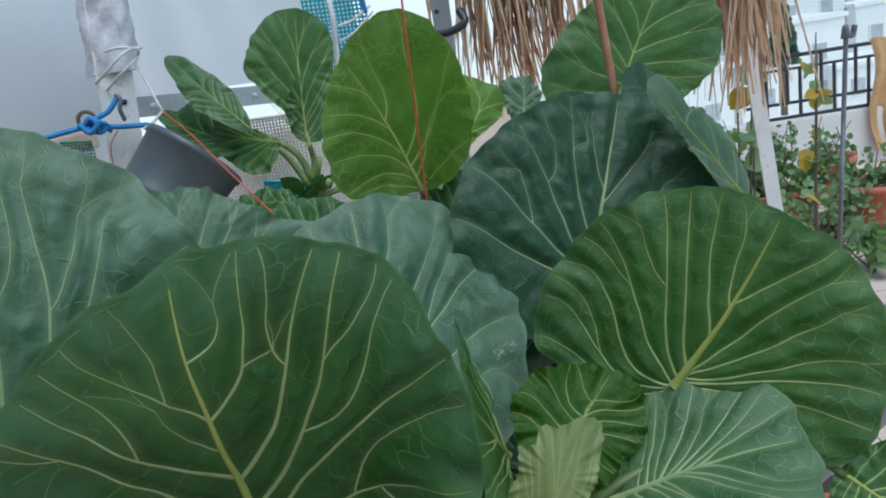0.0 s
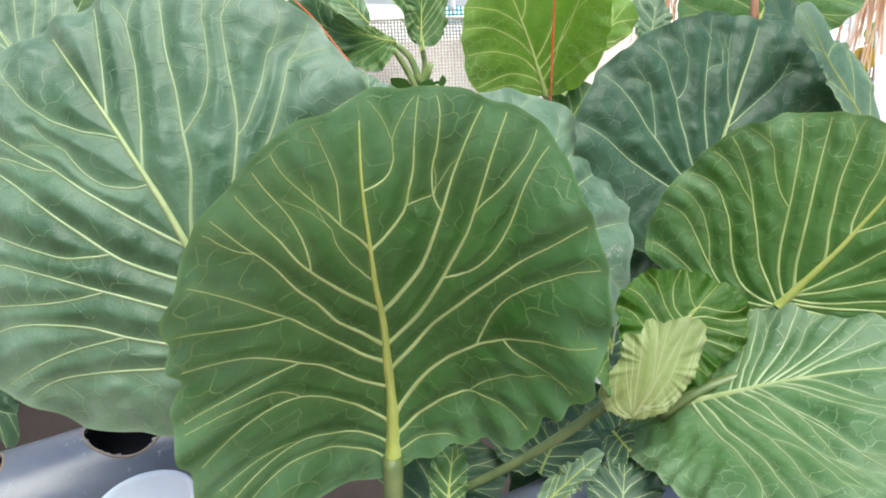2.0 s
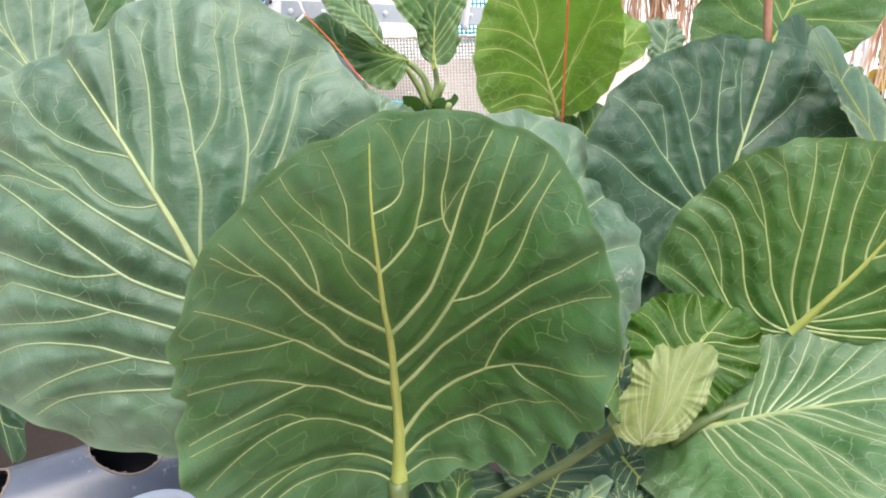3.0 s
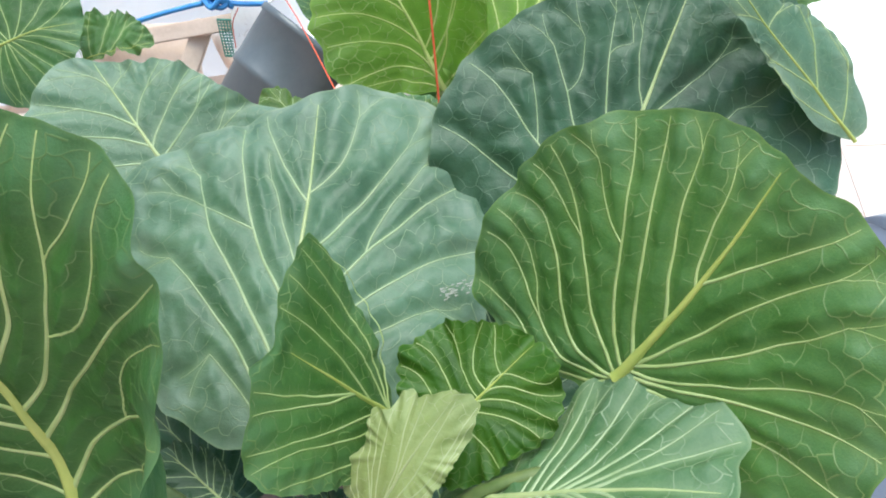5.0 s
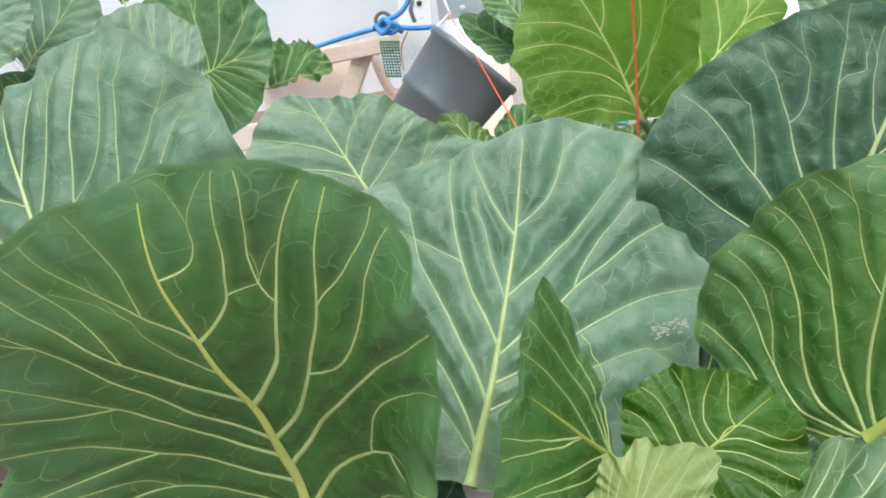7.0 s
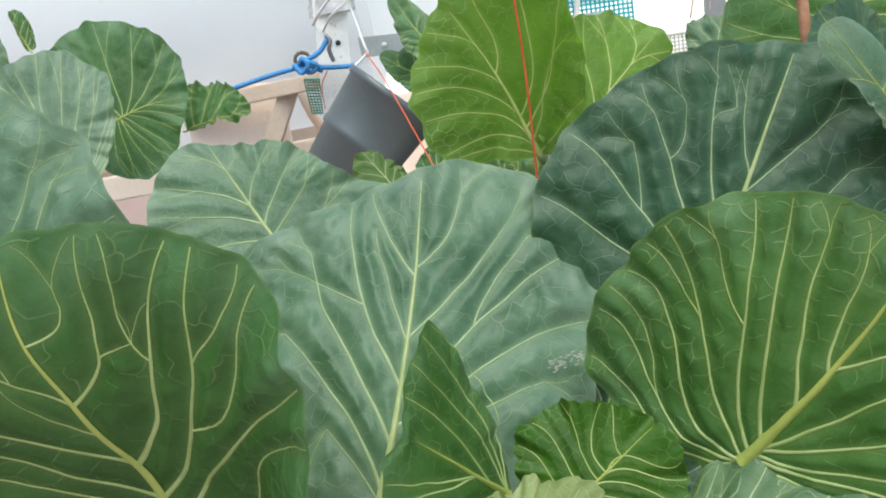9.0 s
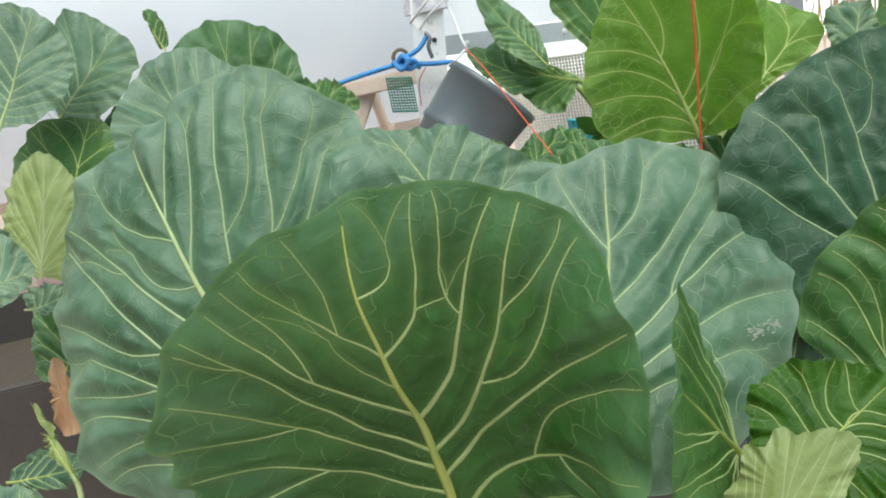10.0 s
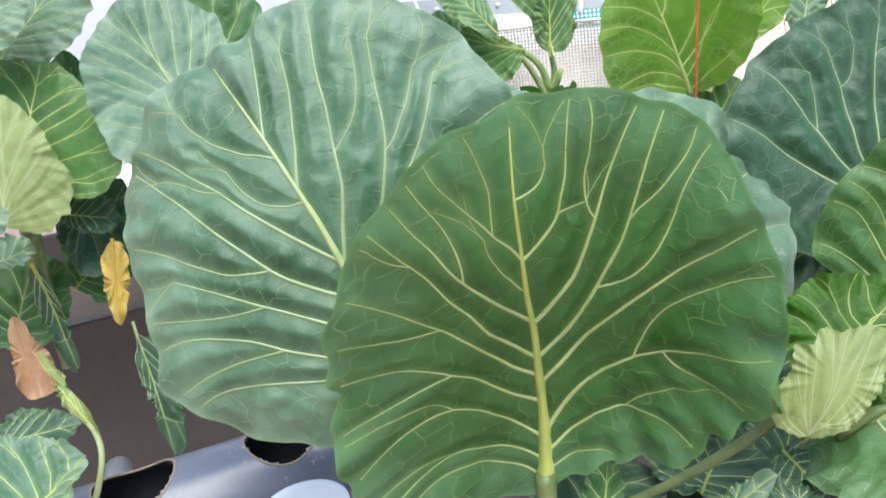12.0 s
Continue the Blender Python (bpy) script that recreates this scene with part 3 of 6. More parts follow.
def cabbage_leaf(plant, o, n, up, c, r, k, base, tip, mat=None, rib_mat=None, veins=9, rib=0.010, quilt=0.0046, wave=0.003, seed=1, bend=None, cell=None,
                 rings=54, segs=200, spread=1.0, laterals=None, roll=0.0, frill=0.0, label="", stalk_to=None, stalk_r=None, stalk_mat=None, name="leaf"):
    mat, rib_mat = mat or LEAF_GREEN, rib_mat or RIB
    b = Blade(o, n, up, c, r, k, base, tip, wave, seed, roll, frill)
    mid, lines = vein_lines(b, veins, rib, 0.03, spread, laterals, bend)
    t = np.linspace(0, 1, 160)
    s = np.linspace(0, 1, len(mid))
    major = [np.c_[np.interp(t, s, mid[:, 0]), np.interp(t, s, mid[:, 1])]]
    for p, w0, w1, _, order in lines:
        s = np.linspace(0, 1, len(p))
        t = np.linspace(0, 1, 48 if order == 0 else 22)
        major.append(np.c_[np.interp(t, s, p[:, 0]), np.interp(t, s, p[:, 1])])
    b.major, b.quilt = np.concatenate(major), quilt
    fine = areoles(b, cell or max(0.009, b.size * 0.105), major) if b.size > 0.024 else []
    rho = np.r_[0.0, np.linspace(0, 1, rings + 1)[1:] ** 0.8]
    th = np.linspace(0, 2 * np.pi, segs, endpoint=False)
    rr = b.rim(th)
    x = np.concatenate([[0.0]] + [f * rr * np.cos(th) for f in rho[1:]])
    y = np.concatenate([[0.0]] + [f * rr * np.sin(th) for f in rho[1:]])
    edge = np.concatenate([[0.0]] + [np.full(segs, f) for f in rho[1:]])
    dist = nearest(x, y, b.major)
    pos = b.place(x, y, b.height(x, y) + b.relief(x, y))
    faces = [(0, 1 + k2, 1 + (k2 + 1) % segs) for k2 in range(segs)]
    for i in range(rings - 1):
        a, c = 1 + i * segs, 1 + (i + 1) * segs
        faces.extend((a + k2, c + k2, c + (k2 + 1) % segs, a + (k2 + 1) % segs) for k2 in range(segs))
    me = mesh_of(name, pos, faces, mat)
    uv = me.uv_layers.new(name="UVMap")
    idx = np.empty(len(me.loops), np.int32)
    me.loops.foreach_get("vertex_index", idx)
    uv.data.foreach_set("uv", np.stack([x[idx] + seed * 0.37, y[idx] + seed * 0.11], 1).ravel())
    a1 = me.attributes.new("near_vein", "FLOAT", "POINT")
    a1.data.foreach_set("value", np.exp(-(dist / 0.0030) ** 2).astype(np.float32))
    a2 = me.attributes.new("rim", "FLOAT", "POINT")
    a2.data.foreach_set("value", np.clip((edge - 0.985) / 0.015, 0, 1).astype(np.float32))
    a3 = me.attributes.new("margin", "FLOAT", "POINT")
    a3.data.foreach_set("value", np.clip((edge - 0.55) / 0.45, 0, 1).astype(np.float32))
    leaf = part(name, me, mat, plant, label)
    v, f = strip(b, mid, rib, rib * 0.06, 0.45, 2, 0.48)
    part("midrib", mesh_of("midrib", v, f), rib_mat, leaf)
    if fine:
        web = part("vein_net", mesh_of("vein_net", *joined(net_strips(b, fine, min(0.0010, rib * 0.12)))), NETS[mat.name], leaf)
        web["kind"] = "stuff"
    for g in range(max(row[3] for row in lines) + 1):
        v, f = joined([strip(b, p, w0, w1, 0.3) for p, w0, w1, tag, _ in lines if tag == g])
        part("vein", mesh_of("vein", v, f), VEINS.get(rib_mat.name, rib_mat), leaf)
    if stalk_to is not None:
        a = b.point(b.base, 0.0)
        c = b.point(b.base + (b.base - b.tip) / np.linalg.norm(b.base - b.tip) * 0.01)
        away = (a - b.point(b.base * 0.8 + b.tip * 0.2))
        away /= np.linalg.norm(away)
        e = np.array(stalk_to)
        reach = np.linalg.norm(e - a)
        pts = bez(a - away * 0.004, a + away * reach * 0.4, e + np.array([0, 0, 0.2 * reach]) + (a - e) * 0.15, e, 16)
        sr = stalk_r or rib * 0.62
        v, f = tube(pts, [sr, sr * 1.05, sr * 1.4], 12, 0.8)
        part("stalk", mesh_of("stalk", v, f), stalk_mat or STALK, leaf)
    return b


# ---- large structure ----
def plain_box(name, bounds, mat, label, category, bevel=0.0, kind="structure"):
    return tagged(part(name, box(*bounds, bevel), mat, None), label, category, kind=kind)


floor = plain_box("floor", (-4.5, 5.2, -3.5, 6.0, -0.30, -0.006), GROUT, "roof terrace floor under cream tiles", "floor")
plain_box("ground", (-900, 900, -900, 900, -12.5, -12.0), HILL_GLOW, "dry pale city ground far below the terrace", "ground")
plain_box("wall_west", (-4.6, -2.6, -3.5, 2.6, 0.0, 2.9), WALL_PINK, "pink plastered house wall beside the terrace", "wall")
plain_box("wall_south", (-4.5, 5.2, -3.6, -3.4, 0.0, 2.9), WALL_BEIGE, "beige plastered house wall", "wall")
parapet = plain_box("parapet", (0.4, 5.2, 5.44, 5.62, -0.006, 0.40), CONCRETE, "low pale concrete parapet along the terrace", "wall", 0.01)
plain_box("wall_north", (-2.7, 0.4, 4.2, 4.4, -0.006, 1.02), WALL_BEIGE, "low beige plastered wall", "wall", 0.01)

# ---- cabbage plants ----
cabbage = thing("cabbage_plant", (0.02, 0.49, 0.97), "large cabbage with broad blue-green leaves round a pale opening heart", "cabbage plant", "cabbages on the pipes")
v, f = tube(bez((-0.146, 0.453, 0.920), (-0.098, 0.465, 0.943), (-0.035, 0.474, 0.966), (0.04, 0.50, 1.03), 20), [0.0045, 0.004, 0.005], 12)
part("stem", mesh_of("stem", v, f), STALK, cabbage, "thick pale green bare stem")
cabbage_leaf(cabbage, (-0.064, 0.384, 1.193), (0.08, -0.985, -0.156), (0.089, -0.148, 0.985), (-51, -44),
             [119, 129, 133, 143, 147, 149, 151, 143, 129, 122, 120, 129, 145, 155, 155, 135, 120, 121, 113, 115],
             (6.29, -0.83, -5.0, 13.56, -9.7, -23.83), (-14, -134), (-23, 147), bend=0.003, veins=10, rib=0.0150, seed=1, wave=0.0045, rings=96, segs=380, stalk_to=(-0.150, 0.395, 0.935),
             laterals=((0.06, 0.31, -0.05, -44, 1, (0.64, 0.09, 0.04, -13, 1)), (0.11, 0.16, 0.05, 2, 1, (0.53, 0.24, 0.04, 21, 1), (0.66, -0.19, -0.12, -18, 1)), (0.27, 0.07, -0.0, 31, 1), (0.36, -0.14, -0.04, 66, 1, (0.37, -0.22, -0.13, 52, 1), (0.64, -0.13, 0.04, 57, 1)),
                       (0.47, -0.1, -0.07, 72, 1, (0.58, 0.07, 0.12, 83, 1)), (0.67, -0.23, -0.08, 87, 1, (0.32, 0.03, 0.02, 79, 0.59)), (0.02, 0.15, -0.08, -74, 1), (0.0, -0.24, 0.16, -132, 1),) + ((0.04, -0.32, 0.14, -137, 1, (0.68, -0.30, -0.05, -142, 1)), (0.1, -0.47, 0.22, -152, 1, (0.64, -0.36, -0.06, -167, 1)), (0.21, -0.12, 0.09, 173, 1, (0.56, -0.03, -0.0, -170, 1)), (0.3, 0.01, 0.05, 144, 1, (0.59, 0.1, 0.04, 159, 1)),
                       (0.36, 0.05, 0.05, 129, 1, (0.81, 0.13, 0.06, 132, 1)), (0.48, 0.05, 0.03, 124, 1, (0.47, -0.13, -0.02, 119, 1)), (0.67, 0.03, -0.04, 115, 1, (0.32, -0.12, -0.01, 107, 1)), (0.58, 0.12, -0.01, 116, 0.6),
                       (0.82, -0.55, -0.08, 93, 0.84),))
cabbage_leaf(cabbage, (-0.299, 0.36, 1.27), (0.156, -0.882, 0.444), (-0.548, 0.297, 0.782), (11, -37),
             [146, 146, 145, 146, 137, 129, 139, 135, 140, 134, 138, 159, 160, 158, 156, 144, 134, 130, 141, 149],
             (-0.87, -1.43, 0.49, 2.36, 0.36, 0.0), (-11, -114), (-10, 129), bend=-0.069, mat=LEAF_BLUE, rib_mat=RIB_BLUE, veins=9, rib=0.0115, seed=2, rings=96, segs=380, wave=0.004, stalk_to=(-0.13, 0.46, 0.985),
             laterals=((0.27, -0.07, -0.04, 60, 1, (0.41, -0.24, -0.03, 43, 0.79)), (0.5, -0.07, -0.0, 69, 0.78), (0.67, -0.05, 0.02, 79, 1), (0.61, 0.21, -0.03, 113, 0.82),
                       (0.47, 0.37, 0.04, 126, 0.44), (0.29, 0.0, 0.03, 129, 1, (0.58, -0.02, 0.09, 138, 0.83)), (0.18, 0.1, 0.05, 136, 1, (0.31, 0.1, 0.07, 159, 1)), (0.09, 0.03, 0.02, 175, 0.81, (0.53, 0.06, 0.04, -178, 1)),
                       (0.0, -0.09, 0.09, -171, 1, (0.44, -0.11, 0.02, -159, 1)), (0.0, -0.04, 0.09, -154, 1), (0.24, -0.24, -0.06, 37, 0.81, (0.51, -0.1, -0.03, 19, 0.78)), (0.17, -0.07, 0.01, 13, 0.82),
                       (0.15, 0.13, -0.06, -7, 1),))
middle_blade = cabbage_leaf(cabbage, (-0.025, 0.62, 1.13), (0.519, -0.619, 0.589), (-0.053, 0.665, 0.745), (-70, -15),
             [157, 167, 173, 174, 163, 146, 131, 129, 143, 164, 152, 139, 136, 142, 146, 148, 152, 148, 151, 157],
             (-1.2, -0.3, 0.0, 0.0, 0.0, 0.0), (1, -147), (-5, 144), bend=-0.041, mat=LEAF_BLUE, rib_mat=RIB_BLUE, veins=8, rib=0.0115, seed=3, rings=64, segs=240,
             laterals=((0.08, -0.11, -0.02, -174, 0.66), (0.06, -0.05, 0.01, -120, 0.67), (0.2, 0.06, -0.04, 145, 0.76), (0.35, 0.13, -0.01, 119, 1, (0.44, 0.01, -0.02, 156, 0.64)),
                       (0.66, 0.11, -0.01, 110, 1), (0.47, 0.03, 0.0, 114, 0.46), (0.48, -0.07, -0.01, 54, 0.71), (0.68, -0.23, -0.02, 76, 0.82),
                       (0.32, 0.06, -0.04, 34, 1, (0.41, 0.1, 0.03, 45, 0.75)), (0.25, 0.09, -0.05, 11, 1), (0.18, 0.03, 0.0, -13, 0.76),))
flecks = np.random.RandomState(12)
splash = []
for k in range(46):
    u, w = flecks.uniform(0, 1), flecks.normal(0, 0.0026)
    q = np.array([0.114 + 0.026 * u - 0.4 * w, -0.0165 + 0.013 * u + w])
    splash.append(strip(middle_blade, [q, q + flecks.uniform(0.0012, 0.0042) * np.array([0.9, 0.4])], flecks.uniform(0.0008, 0.0022), 0.0006, 0.05, 3))
splash = joined(splash)
part("dried_splash", mesh_of("dried_splash", *splash), SPLASH, cabbage, "dried pale mud splash")["kind"] = "stuff"
cabbage_leaf(cabbage, (0.125, 0.575, 1.147), (-0.314, -0.933, 0.176), (0.558, -0.032, 0.829), (75, 24),
             [129, 122, 116, 112, 106, 101, 107, 111, 116, 124, 130, 140, 149, 125, 99, 86, 82, 87, 104, 134],
             (0.48, -0.36, 0.05, 0.01, -0.44, 0.0), (-1, -62), (-2, 101), bend=-0.035, mat=LEAF_FRESH, veins=10, rib=0.0115, seed=4, rings=64, segs=240,
             laterals=((0.0, 0.0, 0.08, 166, 1, (0.61, -0.12, 0.07, 175, 1)), (0.04, 0.06, 0.06, 140, 1, (0.51, 0.14, 0.03, 155, 0.84)), (0.11, 0.03, 0.02, 129, 1), (0.31, 0.07, 0.0, 118, 0.84),
                       (0.49, 0.05, 0.06, 104, 0.83), (0.0, 0.04, 0.26, -173, 1), (0.0, 0.2, 0.21, -159, 1, (0.49, -0.27, 0.07, -167, 1)), (0.0, 0.26, 0.19, -144, 1),
                       (0.08, 0.03, -0.03, 53, 0.79), (0.51, -0.04, 0.01, 65, 1), (0.08, -0.08, -0.01, 39, 0.8), (0.06, -0.02, -0.05, 18, 0.84),
                       (0.03, 0.06, -0.04, 9, 1), (0.01, 0.06, -0.02, -3, 1),))
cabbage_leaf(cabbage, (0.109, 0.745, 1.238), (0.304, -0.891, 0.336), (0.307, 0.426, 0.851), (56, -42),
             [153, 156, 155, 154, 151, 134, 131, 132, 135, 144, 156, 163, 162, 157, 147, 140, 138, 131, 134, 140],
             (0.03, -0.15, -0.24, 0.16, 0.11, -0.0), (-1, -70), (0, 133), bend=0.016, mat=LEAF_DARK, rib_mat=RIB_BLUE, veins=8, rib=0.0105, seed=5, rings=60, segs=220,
             laterals=((0.13, 0.1, -0.01, 118, 0.81, (0.75, 0.2, 0.1, 111, 0.62)), (0.06, 0.08, 0.04, 149, 0.76, (0.73, -0.24, -0.06, 135, 0.72)), (0.04, 0.02, 0.07, 173, 1, (0.47, -0.07, -0.01, 165, 0.7)), (0.02, 0.09, 0.08, -166, 1),
                       (0.46, 0.09, -0.01, 106, 0.68), (0.4, -0.02, 0.01, 65, 0.56), (0.14, -0.15, -0.01, 37, 0.54),))
cabbage_leaf(cabbage, (-0.286, 0.641, 1.294), (0.499, -0.706, 0.502), (-0.596, 0.141, 0.791), (4, -78),
             [63, 60, 59, 61, 60, 72, 96, 102, 105, 105, 95, 86, 77, 75, 77, 84, 94, 111, 123, 79],
             (0.8, 0.0, 0.0, 0.0, 0.0, 0.0), (-14, -71), (-14, 86), quilt=0.0016, mat=LEAF_BLUE, rib_mat=RIB_BLUE, veins=7, rib=0.008, seed=6)
cabbage_leaf(cabbage, (0.117, 0.505, 1.034), (-0.474, -0.218, 0.853), (0.871, -0.258, 0.419), (46, 0),
             [101, 121, 131, 126, 124, 126, 130, 143, 139, 119, 83, 66, 58, 57, 101, 107, 84, 75, 76, 85],
             (1.39, -1.26, 0.1, 0.03, 0.1, -0.0), (-24, -58), (-39, 122), bend=-0.018, mat=LEAF_MINT, rib_mat=RIB_BLUE, veins=9, rib=0.0115, seed=7, wave=0.004,
             laterals=((0.17, 0.06, -0.03, 25, 1), (0.28, 0.05, 0.0, 45, 1), (0.38, 0.03, 0.03, 57, 1), (0.5, -0.02, 0.08, 84, 1), (0.35, 0.0, 0.02, 165, 1), (0.41, -0.05, 0.02, 151, 1), (0.47, -0.1, 0.0, 136, 1), (0.14, 0.02, -0.06, 17, 0.73), (0.23, 0.08, -0.04, 35, 0.67, (0.59, 0.18, 0.04, 43, 0.83)), (0.34, 0.01, 0.08, 52, 0.7), (0.42, 0.04, -0.02, 61, 0.78, (0.31, 0.06, -0.0, 53, 0.72)),
                       (0.44, -0.0, 0.08, 80, 1), (0.58, -0.03, 0.09, 89, 1), (0.31, -0.03, 0.02, 171, 0.86), (0.39, 0.05, 0.03, 159, 0.74),
                       (0.44, -0.15, 0.02, 144, 0.77), (0.51, -0.08, -0.01, 128, 1), (0.56, -0.01, 0.0, 121, 1), (0.21, -0.16, 0.0, -167, 1),))
cabbage_leaf(cabbage, (0.081, 0.522, 1.064), (0.085, -0.827, 0.555), (0.683, 0.455, 0.572), (-7, -2),
             [44, 50, 56, 58, 60, 55, 51, 49, 49, 54, 52, 54, 49, 48, 52, 61, 59, 55, 51, 47],
             (2.0, 1.0, 0.0, 0.0, 0.0, 0.0), (3, -33), (0, 55), bend=0.0, quilt=0.0018, mat=LEAF_CUP, rib_mat=RIB, rib=0.0050, seed=8, wave=0.0035, frill=0.035, cell=0.008, rings=60, segs=260,
             laterals=((0.41, 0.14, 0.04, 156, 0.73), (0.49, 0.4, 0.06, 129, 1), (0.28, -0.09, 0.1, -175, 1), (0.15, -0.13, 0.11, -155, 1), (0.5, 0.18, 0.28, 62, 1), (0.42, 0.15, 0.15, 52, 1), (0.36, 0.19, 0.05, 36, 1), (0.27, 0.17, -0.01, 21, 1), (0.18, 0.09, -0.01, -17, 1), (0.65, 0.12, 0.1, 122, 1)),
             label="bright green ruffled inner leaf with a nibbled edge")
cabbage_leaf(cabbage, (0.052, 0.464, 1.064), (0.039, -0.856, 0.515), (0.219, 0.51, 0.832), (0, -1),
             [29, 32, 41, 53, 46, 35, 38, 28, 34, 29, 27, 33, 46, 49, 45, 39, 34, 31, 28, 27],
             (-7.0, -3.0, 0.0, 0.0, 0.0, 0.0), (-8, -42), (19, 43), bend=0.0, quilt=0.0016, mat=LEAF_HEART, rib_mat=RIB_HEART, rib=0.0036, seed=9, wave=0.002, frill=0.03, cell=0.0075, rings=60, segs=260,
             laterals=((0.03, -0.15, -0.04, 63, 0.9), (0.02, -0.13, -0.03, 98, 1), (0.02, -0.08, -0.02, 84, 1), (0.01, 0.03, 0.01, 118, 1), (0.0, 0.05, 0.03, 136, 1), (0, 0.05, 0.03, 155, 1), (0, 0.38, 0.12, -171, 1), (0, 0.4, 0.1, -152, 1), (0.07, -0.22, -0.08, 51, 1), (0.11, -0.3, -0.12, 43, 1), (0.13, -0.36, -0.1, 22, 1), (0.12, -0.4, -0.1, -8, 1)),
             label="pale yellow-green heart leaf with a frayed edge", stalk_to=(0.035, 0.495, 1.01))
cabbage_leaf(cabbage, (0.004, 0.465, 1.132), (0.988, -0.011, 0.156), (-0.13, -0.612, 0.78), (-14, -22),
             [64, 78, 86, 70, 58, 51, 63, 65, 76, 74, 65, 62, 64, 71, 73, 75, 68, 59, 57, 58],
             (-0.38, 0.05, 0.21, -0.32, 0.13, -0.0), (4, -69), (3, 39), bend=0.0, mat=LEAF_FRESH, rib_mat=RIB, quilt=0.002, rib=0.0072, seed=10, wave=0.001, frill=0.012, cell=0.010, rings=60, segs=240,
             laterals=((0, -0.39, -0.0, 31, 1), (0, -0.21, -0.01, 40, 1), (0, -0.15, -0.03, 53, 1), (0.37, 0.04, 0.0, 117, 1), (0.37, 0.04, 0.02, 128, 1), (0.06, 0.01, -0.0, 143, 1), (0, 0.03, 0.06, 151, 1), (0, 0.22, 0.07, 166, 1), (0, 0.4, 0.12, -140, 1), (0.2, -0.12, 0, 68, 1)),
             label="upright folded inner leaf with strong pale side veins")
cabbage_leaf(cabbage, (0.286, 0.465, 1.004), (-0.209, -0.596, 0.775), (0.565, -0.721, -0.402), (-2, 3),
             [46, 54, 55, 52, 43, 41, 39, 38, 40, 43, 47, 54, 51, 47, 42, 42, 42, 41, 40, 44],
             (0.8, 0.0, 0.0, 0.0, 0.0, 0.0), (2, -39), (2, 39), mat=LEAF_GREEN, veins=7, rib=0.006, seed=11, stalk_to=(0.06, 0.49, 1.00))
cabbage_leaf(cabbage, (-0.013, 0.4, 1.007), (-0.103, -0.535, 0.839), (0.744, 0.518, 0.422), (1, -1),
             [10, 10, 12, 15, 21, 31, 20, 15, 12, 11, 10, 11, 13, 17, 26, 30, 27, 17, 12, 10],
             (0.0, 0.0, 0.0, 0.0, 0.0, 0.0), (1, -38), (1, 33), mat=LEAF_BLUE, rib_mat=RIB, veins=5, rib=0.003, seed=42, rings=24, segs=90, frill=0.02)
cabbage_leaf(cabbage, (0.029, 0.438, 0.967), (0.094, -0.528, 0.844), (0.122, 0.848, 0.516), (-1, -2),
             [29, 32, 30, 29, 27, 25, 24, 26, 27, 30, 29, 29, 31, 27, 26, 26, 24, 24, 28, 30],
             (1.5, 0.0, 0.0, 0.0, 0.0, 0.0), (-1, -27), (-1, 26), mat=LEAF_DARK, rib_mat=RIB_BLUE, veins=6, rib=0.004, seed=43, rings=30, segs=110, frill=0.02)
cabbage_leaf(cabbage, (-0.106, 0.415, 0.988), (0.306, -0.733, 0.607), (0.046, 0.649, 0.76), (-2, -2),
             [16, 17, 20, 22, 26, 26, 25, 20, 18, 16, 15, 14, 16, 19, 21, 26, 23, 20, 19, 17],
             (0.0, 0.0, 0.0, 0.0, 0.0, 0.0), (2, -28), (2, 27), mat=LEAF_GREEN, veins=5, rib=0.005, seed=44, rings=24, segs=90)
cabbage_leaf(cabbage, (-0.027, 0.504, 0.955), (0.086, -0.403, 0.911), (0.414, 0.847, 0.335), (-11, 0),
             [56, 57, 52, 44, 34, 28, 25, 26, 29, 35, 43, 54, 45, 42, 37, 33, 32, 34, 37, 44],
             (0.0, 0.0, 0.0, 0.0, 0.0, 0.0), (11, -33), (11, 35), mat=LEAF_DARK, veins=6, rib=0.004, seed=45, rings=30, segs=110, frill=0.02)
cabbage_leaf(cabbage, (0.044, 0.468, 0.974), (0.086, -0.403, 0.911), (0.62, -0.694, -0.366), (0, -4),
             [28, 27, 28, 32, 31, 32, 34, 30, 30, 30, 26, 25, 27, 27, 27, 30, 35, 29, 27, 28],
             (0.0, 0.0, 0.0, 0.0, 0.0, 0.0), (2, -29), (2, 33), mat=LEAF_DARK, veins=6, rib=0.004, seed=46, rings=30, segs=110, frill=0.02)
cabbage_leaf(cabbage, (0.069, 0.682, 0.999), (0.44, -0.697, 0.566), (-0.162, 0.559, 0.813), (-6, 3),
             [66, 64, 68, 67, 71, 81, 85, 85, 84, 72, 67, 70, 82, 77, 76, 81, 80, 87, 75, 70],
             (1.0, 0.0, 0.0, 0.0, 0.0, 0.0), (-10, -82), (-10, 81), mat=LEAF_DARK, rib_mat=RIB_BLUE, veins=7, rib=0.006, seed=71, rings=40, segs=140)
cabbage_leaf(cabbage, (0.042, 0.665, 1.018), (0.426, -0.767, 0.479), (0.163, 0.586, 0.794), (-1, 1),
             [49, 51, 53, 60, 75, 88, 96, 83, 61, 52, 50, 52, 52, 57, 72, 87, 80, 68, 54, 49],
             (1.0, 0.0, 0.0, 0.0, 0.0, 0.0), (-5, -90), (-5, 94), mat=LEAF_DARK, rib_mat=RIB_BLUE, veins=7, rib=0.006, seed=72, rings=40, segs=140)
